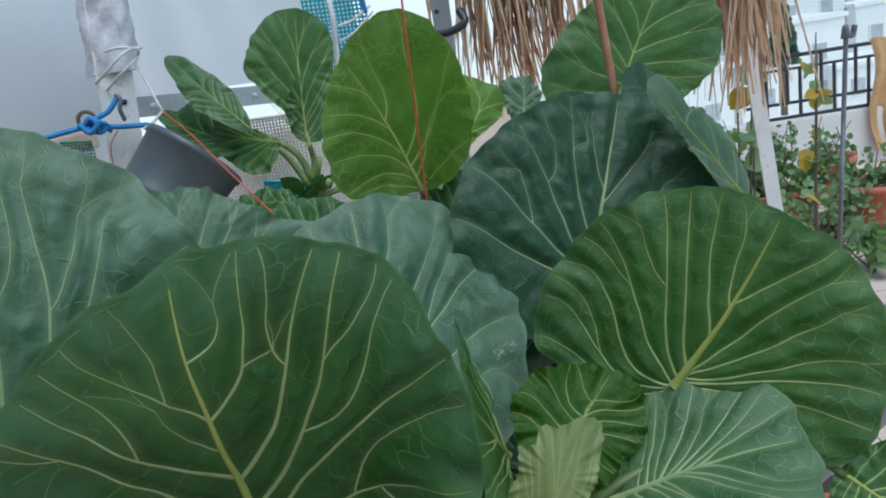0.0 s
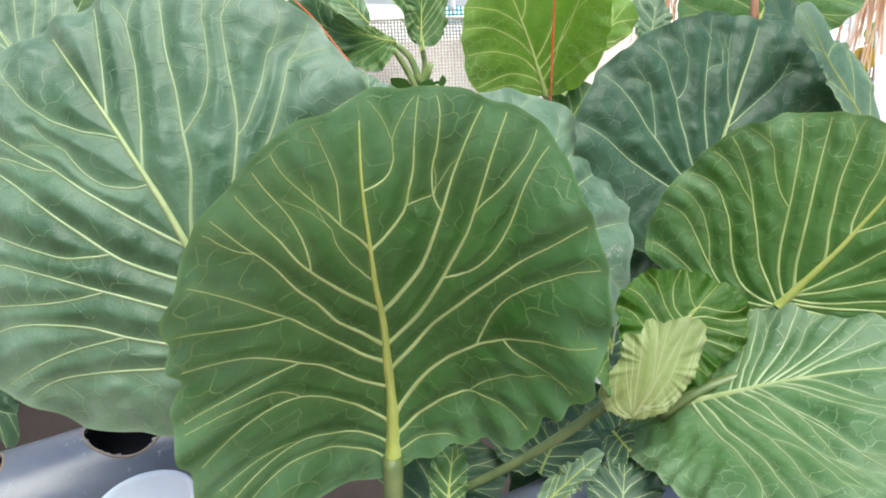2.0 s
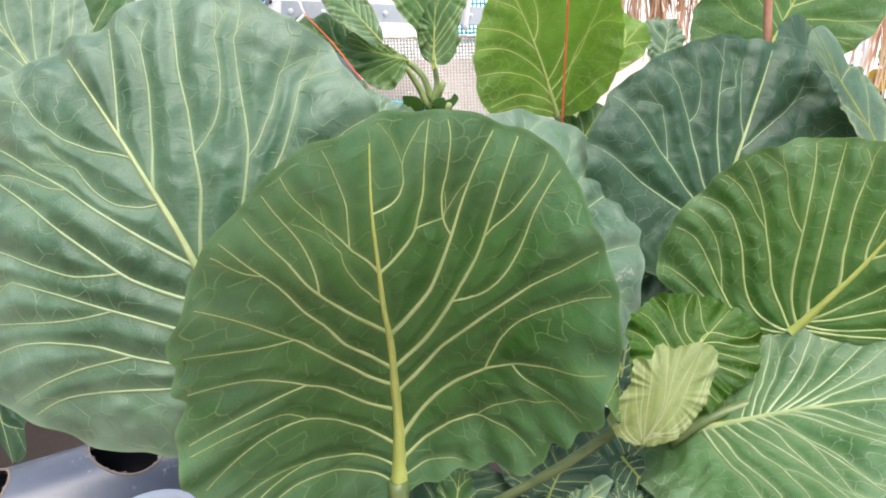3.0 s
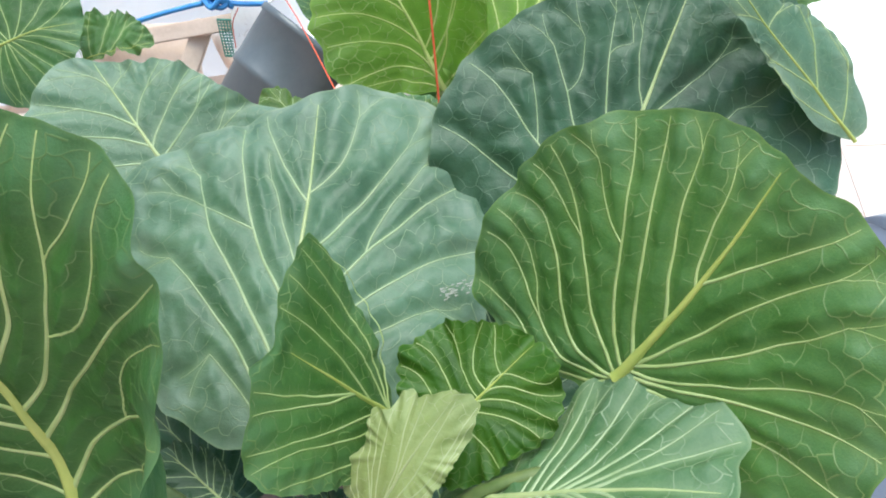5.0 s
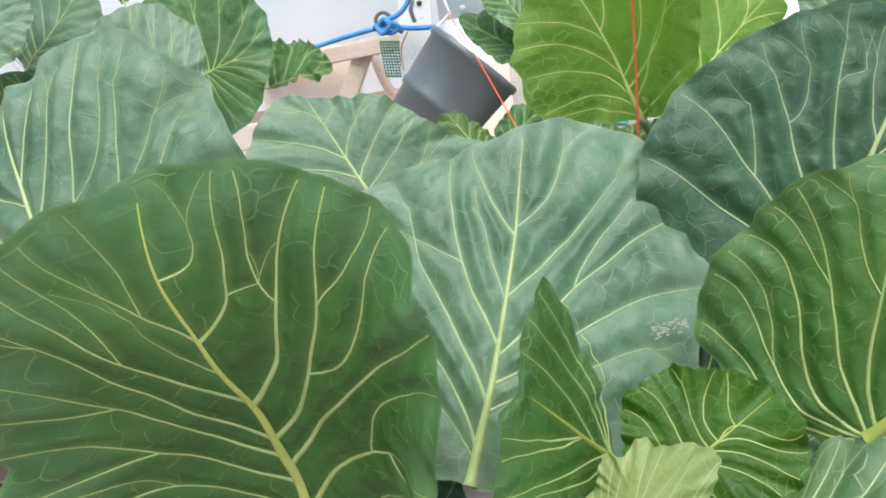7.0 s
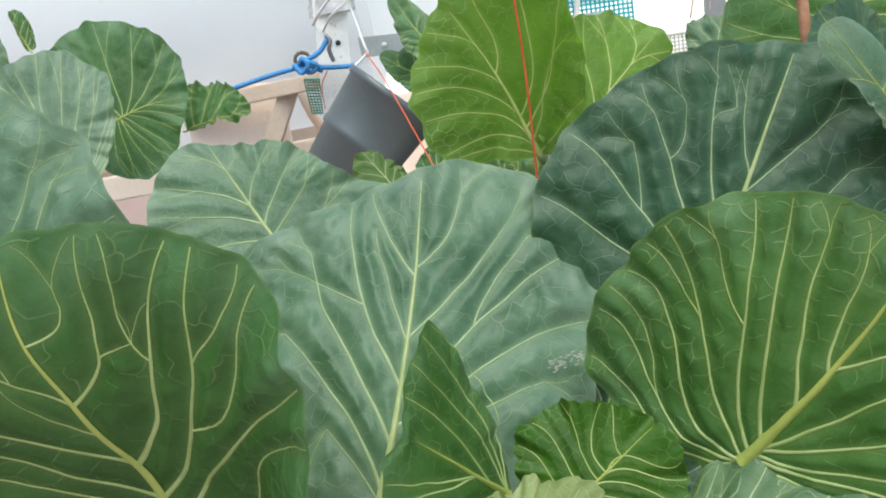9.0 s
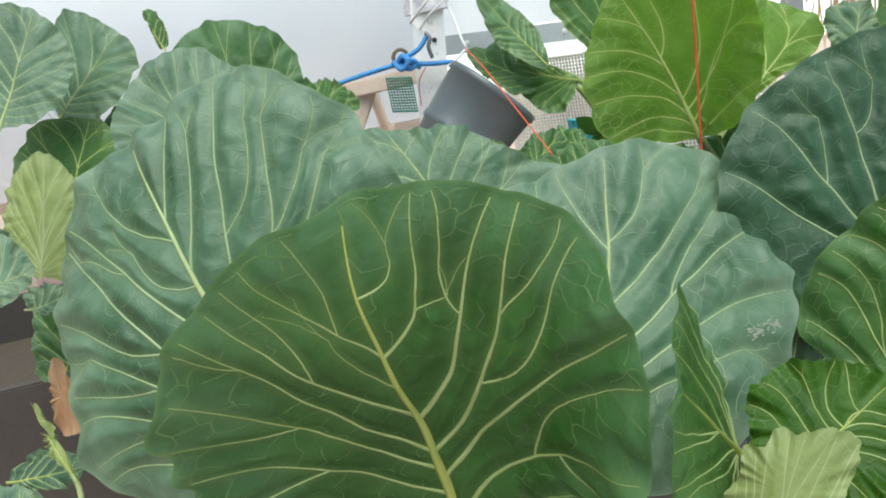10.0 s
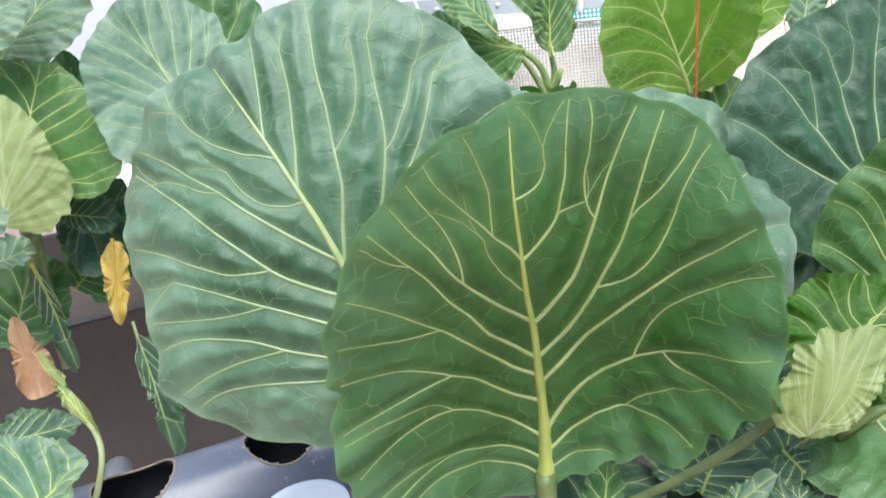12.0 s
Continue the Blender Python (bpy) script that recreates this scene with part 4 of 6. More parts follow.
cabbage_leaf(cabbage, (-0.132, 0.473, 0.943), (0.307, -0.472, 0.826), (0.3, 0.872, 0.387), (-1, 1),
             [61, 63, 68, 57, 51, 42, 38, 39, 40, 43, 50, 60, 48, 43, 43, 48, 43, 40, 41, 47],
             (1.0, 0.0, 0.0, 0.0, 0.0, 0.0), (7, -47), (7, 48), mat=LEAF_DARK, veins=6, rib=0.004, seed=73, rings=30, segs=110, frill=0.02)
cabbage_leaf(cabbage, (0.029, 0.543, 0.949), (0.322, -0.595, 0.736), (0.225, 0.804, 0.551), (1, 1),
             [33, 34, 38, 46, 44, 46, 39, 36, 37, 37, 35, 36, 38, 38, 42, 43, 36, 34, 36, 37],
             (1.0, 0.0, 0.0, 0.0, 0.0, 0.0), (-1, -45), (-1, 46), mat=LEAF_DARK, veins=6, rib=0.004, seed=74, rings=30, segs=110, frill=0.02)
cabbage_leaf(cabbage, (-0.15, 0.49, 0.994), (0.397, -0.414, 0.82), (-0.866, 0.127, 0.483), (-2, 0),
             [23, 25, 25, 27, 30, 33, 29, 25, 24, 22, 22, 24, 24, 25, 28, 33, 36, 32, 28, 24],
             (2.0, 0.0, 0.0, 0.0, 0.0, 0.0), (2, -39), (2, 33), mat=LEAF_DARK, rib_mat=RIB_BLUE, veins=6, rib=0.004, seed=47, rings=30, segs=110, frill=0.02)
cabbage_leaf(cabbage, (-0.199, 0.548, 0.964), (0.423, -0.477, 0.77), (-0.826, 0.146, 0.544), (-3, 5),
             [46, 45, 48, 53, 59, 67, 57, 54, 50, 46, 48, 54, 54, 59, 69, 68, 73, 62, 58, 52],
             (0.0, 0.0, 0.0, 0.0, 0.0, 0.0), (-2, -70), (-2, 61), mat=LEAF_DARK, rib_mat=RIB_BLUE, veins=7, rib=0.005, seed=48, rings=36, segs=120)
# Two dark leaves added to hide the floor and stand for shade below.
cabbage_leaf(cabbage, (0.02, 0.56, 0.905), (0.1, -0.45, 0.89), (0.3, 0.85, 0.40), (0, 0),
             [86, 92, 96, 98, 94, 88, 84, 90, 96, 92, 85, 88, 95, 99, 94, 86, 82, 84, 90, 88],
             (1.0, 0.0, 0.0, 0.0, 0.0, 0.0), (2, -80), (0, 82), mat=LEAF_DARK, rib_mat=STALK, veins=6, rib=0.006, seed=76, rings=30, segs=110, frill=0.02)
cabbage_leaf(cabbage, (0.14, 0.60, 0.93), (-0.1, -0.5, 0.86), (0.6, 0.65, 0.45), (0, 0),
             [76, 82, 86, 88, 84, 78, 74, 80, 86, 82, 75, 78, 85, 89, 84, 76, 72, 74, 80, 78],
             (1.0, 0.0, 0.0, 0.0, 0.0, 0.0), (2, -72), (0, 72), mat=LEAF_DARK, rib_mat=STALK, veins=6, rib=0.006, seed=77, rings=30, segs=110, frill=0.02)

left_cabbage = thing("cabbage_plant", (-0.66, 0.52, 0.98), "cabbage with a closed pale pointed heart and torn lower leaves", "cabbage plant", "cabbages on the pipes")
v, f = tube(bez((-0.833, 0.614, 0.966), (-0.840, 0.619, 1.022), (-0.844, 0.628, 1.091), (-0.830, 0.621, 1.163), 16), [0.010, 0.009, 0.012], 12)
part("stem", mesh_of("stem", v, f), STALK, left_cabbage, "pale bare stem")
cabbage_leaf(left_cabbage, (-0.654, 0.726, 1.341), (0.654, -0.603, 0.457), (-0.098, 0.531, 0.842), (2, -26),
             [81, 85, 94, 109, 112, 120, 109, 98, 90, 85, 87, 85, 91, 101, 122, 121, 106, 98, 91, 82],
             (0.8, 0.0, 0.0, 0.0, 0.0, 0.0), (70, -84), (-47, 89), quilt=0.0014, spread=0.4, mat=LEAF_BLUE, rib_mat=RIB_BLUE, veins=9, rib=0.007, seed=22)
cabbage_leaf(left_cabbage, (-0.684, 0.877, 1.349), (0.592, -0.724, 0.354), (-0.062, 0.397, 0.916), (-13, -9),
             [98, 100, 107, 111, 113, 118, 122, 122, 116, 103, 90, 83, 85, 86, 94, 110, 122, 118, 104, 98],
             (-0.5, 0.0, 0.0, 0.0, 0.0, 0.0), (-5, -33), (92, 6), quilt=0.0014, mat=LEAF_GREEN, spread=0.45, rib_mat=RIB, veins=8, rib=0.005, seed=23)
cabbage_leaf(left_cabbage, (-0.59, 1.019, 1.291), (0.481, -0.629, 0.611), (0.75, 0.656, 0.084), (-30, -52),
             [34, 38, 49, 61, 53, 44, 42, 37, 36, 39, 40, 43, 52, 52, 52, 54, 53, 58, 44, 37],
             (0.0, 0.0, 0.0, 0.0, 0.0, 0.0), (30, -58), (30, 53), mat=LEAF_FRESH, rib_mat=RIB, veins=5, rib=0.004, seed=24, wave=0.005, frill=0.012, rings=30, segs=110)
cabbage_leaf(left_cabbage, (-0.847, 0.652, 1.444), (0.658, -0.635, 0.405), (0.027, 0.558, 0.83), (-1, -9),
             [71, 73, 71, 75, 78, 87, 91, 93, 88, 72, 67, 68, 64, 66, 76, 84, 80, 78, 74, 75],
             (0.8, 0.0, 0.0, 0.0, 0.0, 0.0), (3, -89), (3, 88), quilt=0.0014, mat=LEAF_BLUE, rib_mat=RIB_BLUE, veins=8, rib=0.007, seed=25)
cabbage_leaf(left_cabbage, (-0.815, 0.76, 1.384), (0.326, -0.814, 0.481), (0.448, 0.581, 0.68), (-73, -4),
             [85, 86, 93, 91, 82, 79, 82, 92, 94, 79, 63, 57, 57, 60, 58, 63, 76, 86, 88, 86],
             (0.5, 0.0, 0.0, 0.0, 0.0, 0.0), (16, -92), (16, 84), quilt=0.0014, mat=LEAF_BLUE, rib_mat=RIB_BLUE, veins=8, rib=0.006, seed=26)
cabbage_leaf(left_cabbage, (-0.725, 0.781, 1.454), (0.731, -0.616, 0.293), (-0.377, -0.006, 0.926), (2, 2),
             [11, 11, 13, 17, 22, 26, 23, 13, 10, 9, 9, 10, 12, 17, 31, 30, 21, 15, 12, 11],
             (0.0, 0.0, 0.0, 0.0, 0.0, 0.0), (-6, -37), (-6, 31), mat=LEAF_GREEN, veins=5, rib=0.003, seed=27, rings=24, segs=80)
cabbage_leaf(left_cabbage, (-0.788, 0.66, 1.274), (0.239, -0.775, 0.585), (-0.048, 0.592, 0.804), (4, 2),
             [81, 66, 61, 63, 67, 82, 99, 117, 133, 119, 112, 103, 102, 108, 99, 98, 102, 120, 137, 108],
             (2.0, 0.0, 0.0, 0.0, 0.0, 0.0), (-36, -92), (-36, 98), quilt=0.0014, mat=LEAF_FRESH, rib_mat=RIB_BRIGHT, veins=9, rib=0.007, seed=28, frill=0.015)
cabbage_leaf(left_cabbage, (-0.764, 0.576, 1.243), (0.51, -0.727, 0.459), (-0.16, 0.444, 0.882), (-9, 11),
             [51, 47, 48, 53, 61, 80, 94, 91, 80, 68, 64, 66, 63, 67, 76, 77, 90, 87, 75, 65],
             (-4.0, -1.5, 0.0, 0.0, 0.0, 0.0), (-9, -80), (-11, 87), mat=LEAF_HEART, rib_mat=RIB_HEART, spread=0.2, veins=9, rib=0.0035, seed=29, wave=0.003, frill=0.03, quilt=0.0026, cell=0.012, label="pale closed heart leaf")
cabbage_leaf(left_cabbage, (-0.534, 0.307, 1.044), (0.163, -0.41, 0.898), (0.173, 0.907, 0.383), (-18, -8),
             [57, 57, 59, 52, 43, 40, 40, 41, 46, 53, 47, 37, 32, 32, 35, 42, 42, 46, 57, 56],
             (0.8, 0.0, 0.0, 0.0, 0.0, 0.0), (40, -36), (40, 42), mat=LEAF_BLUE, rib_mat=RIB, veins=7, rib=0.005, seed=30, frill=0.025)
cabbage_leaf(left_cabbage, (-0.873, 0.608, 1.069), (0.353, -0.726, 0.59), (-0.029, 0.621, 0.783), (-2, 4),
             [70, 66, 69, 64, 63, 68, 72, 81, 93, 68, 57, 55, 57, 68, 71, 69, 74, 78, 76, 80],
             (1.0, 0.0, 0.0, 0.0, 0.0, 0.0), (10, -72), (10, 71), mat=LEAF_GREEN, veins=6, rib=0.004, seed=81, rings=30, segs=110, frill=0.03)
cabbage_leaf(left_cabbage, (-0.798, 0.676, 1.088), (0.358, -0.78, 0.513), (0.549, 0.62, 0.56), (-8, 5),
             [57, 54, 47, 45, 48, 44, 42, 44, 45, 46, 53, 49, 43, 42, 46, 47, 47, 51, 64, 59],
             (1.0, 0.0, 0.0, 0.0, 0.0, 0.0), (8, -55), (8, 46), mat=LEAF_GREEN, veins=6, rib=0.004, seed=82, rings=30, segs=110, frill=0.03)
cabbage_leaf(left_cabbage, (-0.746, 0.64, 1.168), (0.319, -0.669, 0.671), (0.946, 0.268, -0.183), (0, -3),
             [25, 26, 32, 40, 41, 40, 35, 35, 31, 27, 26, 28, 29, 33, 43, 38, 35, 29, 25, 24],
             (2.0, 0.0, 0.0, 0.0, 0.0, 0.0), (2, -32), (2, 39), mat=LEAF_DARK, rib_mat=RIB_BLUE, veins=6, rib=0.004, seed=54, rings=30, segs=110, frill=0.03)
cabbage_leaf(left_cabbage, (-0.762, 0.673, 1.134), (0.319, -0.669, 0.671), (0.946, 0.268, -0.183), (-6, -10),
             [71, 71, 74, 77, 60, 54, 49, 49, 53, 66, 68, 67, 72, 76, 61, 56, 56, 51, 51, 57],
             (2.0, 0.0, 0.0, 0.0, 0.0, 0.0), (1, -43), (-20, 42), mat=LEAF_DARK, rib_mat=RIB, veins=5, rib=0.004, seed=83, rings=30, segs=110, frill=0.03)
cabbage_leaf(left_cabbage, (-0.774, 0.591, 1.234), (0.51, -0.727, 0.459), (-0.16, 0.444, 0.882), (-89, -45),
             [52, 50, 51, 48, 50, 48, 50, 59, 52, 52, 57, 49, 47, 50, 49, 49, 54, 54, 52, 53],
             (1.0, 0.0, 0.0, 0.0, 0.0, 0.0), (-22, -31), (35, 22), mat=LEAF_BLUE, rib_mat=RIB_BLUE, veins=5, rib=0.005, seed=84, rings=30, segs=110)
cabbage_leaf(left_cabbage, (-0.766, 0.536, 1.158), (0.319, -0.669, 0.671), (0.777, 0.591, 0.219), (0, -2),
             [21, 25, 25, 26, 29, 26, 25, 22, 20, 21, 23, 25, 30, 30, 28, 25, 21, 20, 20, 19],
             (3.0, 0.0, 0.0, 0.0, 0.0, 0.0), (5, -24), (5, 27), mat=LEAF_BLUE, rib_mat=RIB_BLUE, veins=5, rib=0.004, seed=55, rings=26, segs=90)
cabbage_leaf(left_cabbage, (-0.736, 0.488, 1.219), (0.637, -0.508, 0.58), (0.551, 0.826, 0.119), (-1, -5),
             [37, 40, 38, 38, 32, 29, 29, 30, 34, 41, 38, 37, 30, 26, 26, 29, 31, 30, 33, 36],
             (2.0, 0.0, 0.0, 0.0, 0.0, 0.0), (21, -31), (21, 29), mat=LEAF_BLUE, rib_mat=RIB_BLUE, veins=6, rib=0.004, seed=56, rings=26, segs=90)
cabbage_leaf(left_cabbage, (-0.826, 0.752, 1.289), (0.328, -0.731, 0.598), (-0.15, 0.585, 0.797), (8, -11),
             [29, 25, 24, 26, 31, 66, 104, 100, 59, 43, 36, 32, 32, 36, 45, 71, 97, 99, 64, 38],
             (0.0, 0.0, 0.0, 0.0, 0.0, 0.0), (-23, -81), (-23, 97), mat=LEAF_GREEN, rib_mat=RIB, veins=6, rib=0.004, seed=57, rings=30, segs=100)
cabbage_leaf(left_cabbage, (-0.663, 0.419, 1.008), (0.301, -0.567, 0.766), (0.858, 0.513, 0.043), (-2, -3),
             [22, 24, 29, 39, 42, 40, 31, 25, 22, 21, 22, 26, 30, 38, 41, 44, 36, 28, 25, 22],
             (0.0, 0.0, 0.0, 0.0, 0.0, 0.0), (5, -45), (5, 44), mat=LEAF_DARK, veins=6, rib=0.004, seed=58, rings=26, segs=90)
cabbage_leaf(left_cabbage, (-0.59, 0.496, 1.135), (0.783, -0.55, 0.291), (0.098, -0.353, -0.93), (-2, 1),
             [12, 13, 15, 18, 27, 43, 24, 16, 13, 12, 13, 13, 16, 22, 34, 43, 33, 21, 15, 13],
             (-16.0, 0.0, 0.0, 0.0, 0.0, 0.0), (1, -45), (1, 45), mat=YELLOW_LEAF, rib_mat=YELLOW_LEAF, veins=5, rib=0.004, seed=59, rings=26, segs=90, wave=0.004, label="withered yellow hanging leaf")
cabbage_leaf(left_cabbage, (-0.774, 0.52, 1.031), (0.61, -0.657, 0.444), (0.367, -0.263, -0.892), (1, -3),
             [18, 20, 25, 39, 49, 51, 48, 34, 26, 23, 19, 17, 18, 20, 29, 51, 37, 24, 20, 18],
             (-9.0, 0.0, 0.0, 0.0, 0.0, 0.0), (2, -52), (2, 51), mat=DRY_LEAF, rib_mat=DRY_LEAF, veins=4, rib=0.002, quilt=0.0008, seed=60, rings=26, segs=90, wave=0.004, label="dry brown crumpled leaf")
cabbage_leaf(left_cabbage, (-0.565, 0.383, 1.079), (0.425, -0.695, 0.58), (-0.67, 0.189, 0.718), (1, 2),
             [1, 1, 1, 9, 17, 39, 9, 8, 7, 7, 7, 8, 10, 16, 24, 48, 12, 2, 1, 1],
             (4.0, 0.0, 0.0, 0.0, 0.0, 0.0), (-3, -42), (-3, 51), quilt=0.0008, mat=LEAF_HEART, rib_mat=RIB, veins=5, rib=0.004, seed=62, rings=26, segs=110, wave=0.004, frill=0.06, label="ragged pale sprout leaf", stalk_to=(-0.524, 0.326, 0.968), stalk_r=0.0026, stalk_mat=RIB_HEART)
cabbage_leaf(left_cabbage, (-0.803, 0.592, 1.044), (0.616, -0.704, 0.353), (0.317, -0.189, -0.929), (1, -1),
             [12, 12, 14, 18, 30, 69, 32, 22, 16, 13, 12, 12, 13, 16, 34, 72, 41, 23, 17, 13],
             (0.0, 0.0, 0.0, 0.0, 0.0, 0.0), (-2, -75), (-2, 73), mat=LEAF_DARK, rib_mat=RIB, veins=5, rib=0.006, seed=63, rings=26, segs=110, wave=0.005, frill=0.08, label="torn hanging leaf")
cabbage_leaf(left_cabbage, (-0.603, 0.526, 0.985), (0.429, -0.813, 0.394), (0.292, -0.287, -0.912), (1, 0),
             [14, 14, 15, 18, 36, 67, 41, 28, 22, 18, 17, 18, 22, 30, 51, 69, 47, 29, 21, 16],
             (-2.0, 0.0, 0.0, 0.0, 0.0, 0.0), (5, -89), (5, 73), mat=LEAF_DARK, rib_mat=RIB_BLUE, veins=5, rib=0.004, seed=64, rings=26, segs=100, wave=0.004)

back_cabbage = thing("cabbage_plant", (-0.023, 0.921, 1.130), "tall cabbage with thin lime-green backlit leaves tied to a red string", "cabbage plant", "cabbages on the pipes")
v, f = tube(bez((-0.038, 0.888, 1.033), (-0.029, 0.908, 1.088), (-0.025, 0.892, 1.138), (-0.020, 0.883, 1.184), 12), [0.014, 0.012], 12)
part("stem", mesh_of("stem", v, f), STALK, back_cabbage, "pale green stem")
cabbage_leaf(back_cabbage, (0.25, 0.755, 1.249), (0.557, -0.792, 0.252), (-0.555, -0.128, 0.822), (9, -2),
             [23, 22, 20, 21, 24, 69, 77, 44, 33, 29, 28, 30, 36, 51, 81, 96, 61, 47, 33, 26],
             (-3.0, 0.0, 0.0, 0.0, 0.0, 0.0), (-11, -97), (-11, 97), mat=LEAF_BLUE, rib_mat=RIB, veins=3, rib=0.004, seed=12, quilt=0.0006, wave=0.001, rings=30, segs=110)
cabbage_leaf(back_cabbage, (0.277, 0.866, 1.229), (0.557, -0.792, 0.252), (-0.555, -0.128, 0.822), (-14, 75),
             [26, 27, 30, 35, 36, 38, 42, 44, 47, 33, 27, 24, 23, 25, 30, 43, 54, 42, 33, 28],
             (3.0, 0.0, 0.0, 0.0, 0.0, 0.0), (14, -40), (-14, 38), mat=LEAF_DARK, rib_mat=STALK, veins=4, rib=0.003, seed=31, quilt=0.0006, wave=0.001, rings=30, segs=110)
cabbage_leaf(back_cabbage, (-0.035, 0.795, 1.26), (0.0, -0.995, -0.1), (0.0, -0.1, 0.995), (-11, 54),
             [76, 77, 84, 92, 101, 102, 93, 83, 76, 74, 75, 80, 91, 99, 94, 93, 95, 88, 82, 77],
             (9.0, 0.0, 0.0, 0.0, 0.0, 0.0), (7, -96), (-46, 62), bend=-0.04, quilt=0.0018, mat=LEAF_BACKLIT, rib_mat=RIB_BRIGHT, rib=0.0078, seed=13, stalk_to=(-0.032, 0.876, 1.159), rings=64, segs=240,
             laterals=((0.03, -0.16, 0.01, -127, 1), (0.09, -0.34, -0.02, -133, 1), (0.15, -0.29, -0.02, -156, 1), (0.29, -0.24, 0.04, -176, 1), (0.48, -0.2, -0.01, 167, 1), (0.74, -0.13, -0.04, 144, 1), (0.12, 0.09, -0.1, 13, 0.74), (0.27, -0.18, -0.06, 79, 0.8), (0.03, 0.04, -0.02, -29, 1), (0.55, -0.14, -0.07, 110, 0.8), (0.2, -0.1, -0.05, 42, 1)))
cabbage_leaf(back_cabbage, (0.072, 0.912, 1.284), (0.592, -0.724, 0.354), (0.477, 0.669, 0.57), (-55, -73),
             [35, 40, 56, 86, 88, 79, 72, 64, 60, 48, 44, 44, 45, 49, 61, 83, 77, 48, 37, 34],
             (0.0, 0.0, 0.0, 0.0, 0.0, 0.0), (24, -82), (24, 78), quilt=0.0014, mat=LEAF_BACKLIT, rib_mat=RIB_BRIGHT, veins=7, rib=0.0065, seed=14)
cabbage_leaf(back_cabbage, (0.236, 0.943, 1.333), (0.173, -0.951, 0.257), (0.482, 0.309, 0.82), (8, -1),
             [94, 107, 115, 117, 112, 100, 90, 84, 82, 82, 90, 104, 127, 135, 115, 98, 91, 83, 81, 86],
             (0.0, 0.0, 0.0, 0.0, 0.0, 0.0), (-1, -79), (-1, 95), quilt=0.0014, mat=LEAF_FRESH, rib_mat=RIB, veins=8, rib=0.0055, seed=15)
cabbage_leaf(back_cabbage, (-0.361, 1.191, 1.147), (0.517, -0.644, 0.564), (0.424, 0.765, 0.485), (2, 2),
             [39, 39, 43, 46, 44, 47, 49, 43, 42, 44, 41, 42, 49, 56, 50, 51, 44, 39, 38, 42],
             (1.0, 0.0, 0.0, 0.0, 0.0, 0.0), (-4, -55), (-4, 51), mat=LEAF_GREEN, veins=6, rib=0.004, seed=75, rings=30, segs=110)
cabbage_leaf(back_cabbage, (-0.312, 0.927, 1.196), (0.536, -0.497, 0.682), (-0.691, 0.206, 0.693), (-4, -5),
             [27, 26, 28, 32, 37, 42, 42, 37, 36, 34, 34, 36, 33, 33, 38, 42, 43, 49, 40, 31],
             (0.0, 0.0, 0.0, 0.0, 0.0, 0.0), (1, -47), (1, 43), quilt=0.0014, mat=LEAF_BRIGHT, rib_mat=RIB_BLUE, veins=5, rib=0.004, seed=49, rings=24, segs=90)
cabbage_leaf(back_cabbage, (-0.095, 0.865, 1.175), (0.503, -0.397, 0.767), (0.391, 0.897, 0.208), (5, -2),
             [53, 46, 44, 47, 56, 58, 55, 47, 44, 44, 47, 55, 54, 57, 62, 58, 59, 57, 50, 50],
             (0.0, 0.0, 0.0, 0.0, 0.0, 0.0), (-4, -72), (-4, 59), quilt=0.0014, mat=LEAF_BRIGHT, rib_mat=RIB_BRIGHT, veins=6, rib=0.004, seed=50, rings=30, segs=110)
cabbage_leaf(back_cabbage, (-0.01, 0.846, 1.198), (0.199, -0.877, 0.437), (0.467, 0.477, 0.745), (2, -8),
             [37, 38, 42, 40, 43, 47, 43, 40, 35, 34, 37, 37, 33, 33, 36, 44, 45, 44, 47, 40],
             (0.0, 0.0, 0.0, 0.0, 0.0, 0.0), (5, -48), (5, 47), mat=LEAF_GREEN, veins=6, rib=0.004, seed=51, rings=30, segs=110)
cabbage_leaf(back_cabbage, (-0.277, 1.139, 1.137), (0.142, -0.663, 0.735), (-0.904, 0.215, 0.369), (-5, 4),
             [51, 44, 43, 46, 48, 55, 74, 79, 78, 63, 53, 50, 49, 51, 61, 77, 80, 89, 77, 67],
             (0.0, 0.0, 0.0, 0.0, 0.0, 0.0), (-14, -82), (-14, 68), mat=LEAF_GREEN, veins=6, rib=0.004, seed=52, rings=30, segs=110)
cabbage_leaf(back_cabbage, (0.097, 1.0, 1.285), (0.208, -0.83, 0.517), (0.15, 0.55, 0.822), (-4, 0),
             [28, 32, 32, 33, 34, 33, 35, 34, 35, 30, 26, 25, 26, 29, 30, 33, 29, 28, 29, 27],
             (0.0, 0.0, 0.0, 0.0, 0.0, 0.0), (4, -33), (4, 33), mat=LEAF_BLUE, rib_mat=RIB_BLUE, veins=5, rib=0.003, seed=53, rings=24, segs=90)

small_cabbage = thing("cabbage_plant", (-0.309, 1.345, 1.055), "small leggy cabbage seedling with bare stalks beside the bucket", "cabbage plant", "cabbages on the pipes")
for a, b_, c in (((-0.310, 1.342, 1.045), (-0.302, 1.356, 1.097), (-0.301, 1.358, 1.164)), ((-0.301, 1.357, 1.153), (-0.284, 1.367, 1.193), (-0.291, 1.370, 1.237)), ((-0.300, 1.356, 1.147), (-0.324, 1.358, 1.201), (-0.341, 1.337, 1.237)), ((-0.297, 1.359, 1.163), (-0.310, 1.364, 1.219), (-0.364, 1.353, 1.262)), ((-0.298, 1.341, 1.122), (-0.244, 1.338, 1.148), (-0.202, 1.322, 1.128))):
    v, f = tube(bez(a, b_, b_, c, 10), [0.007, 0.005], 10)
    part("stem", mesh_of("stem", v, f), STALK_PALE, small_cabbage)
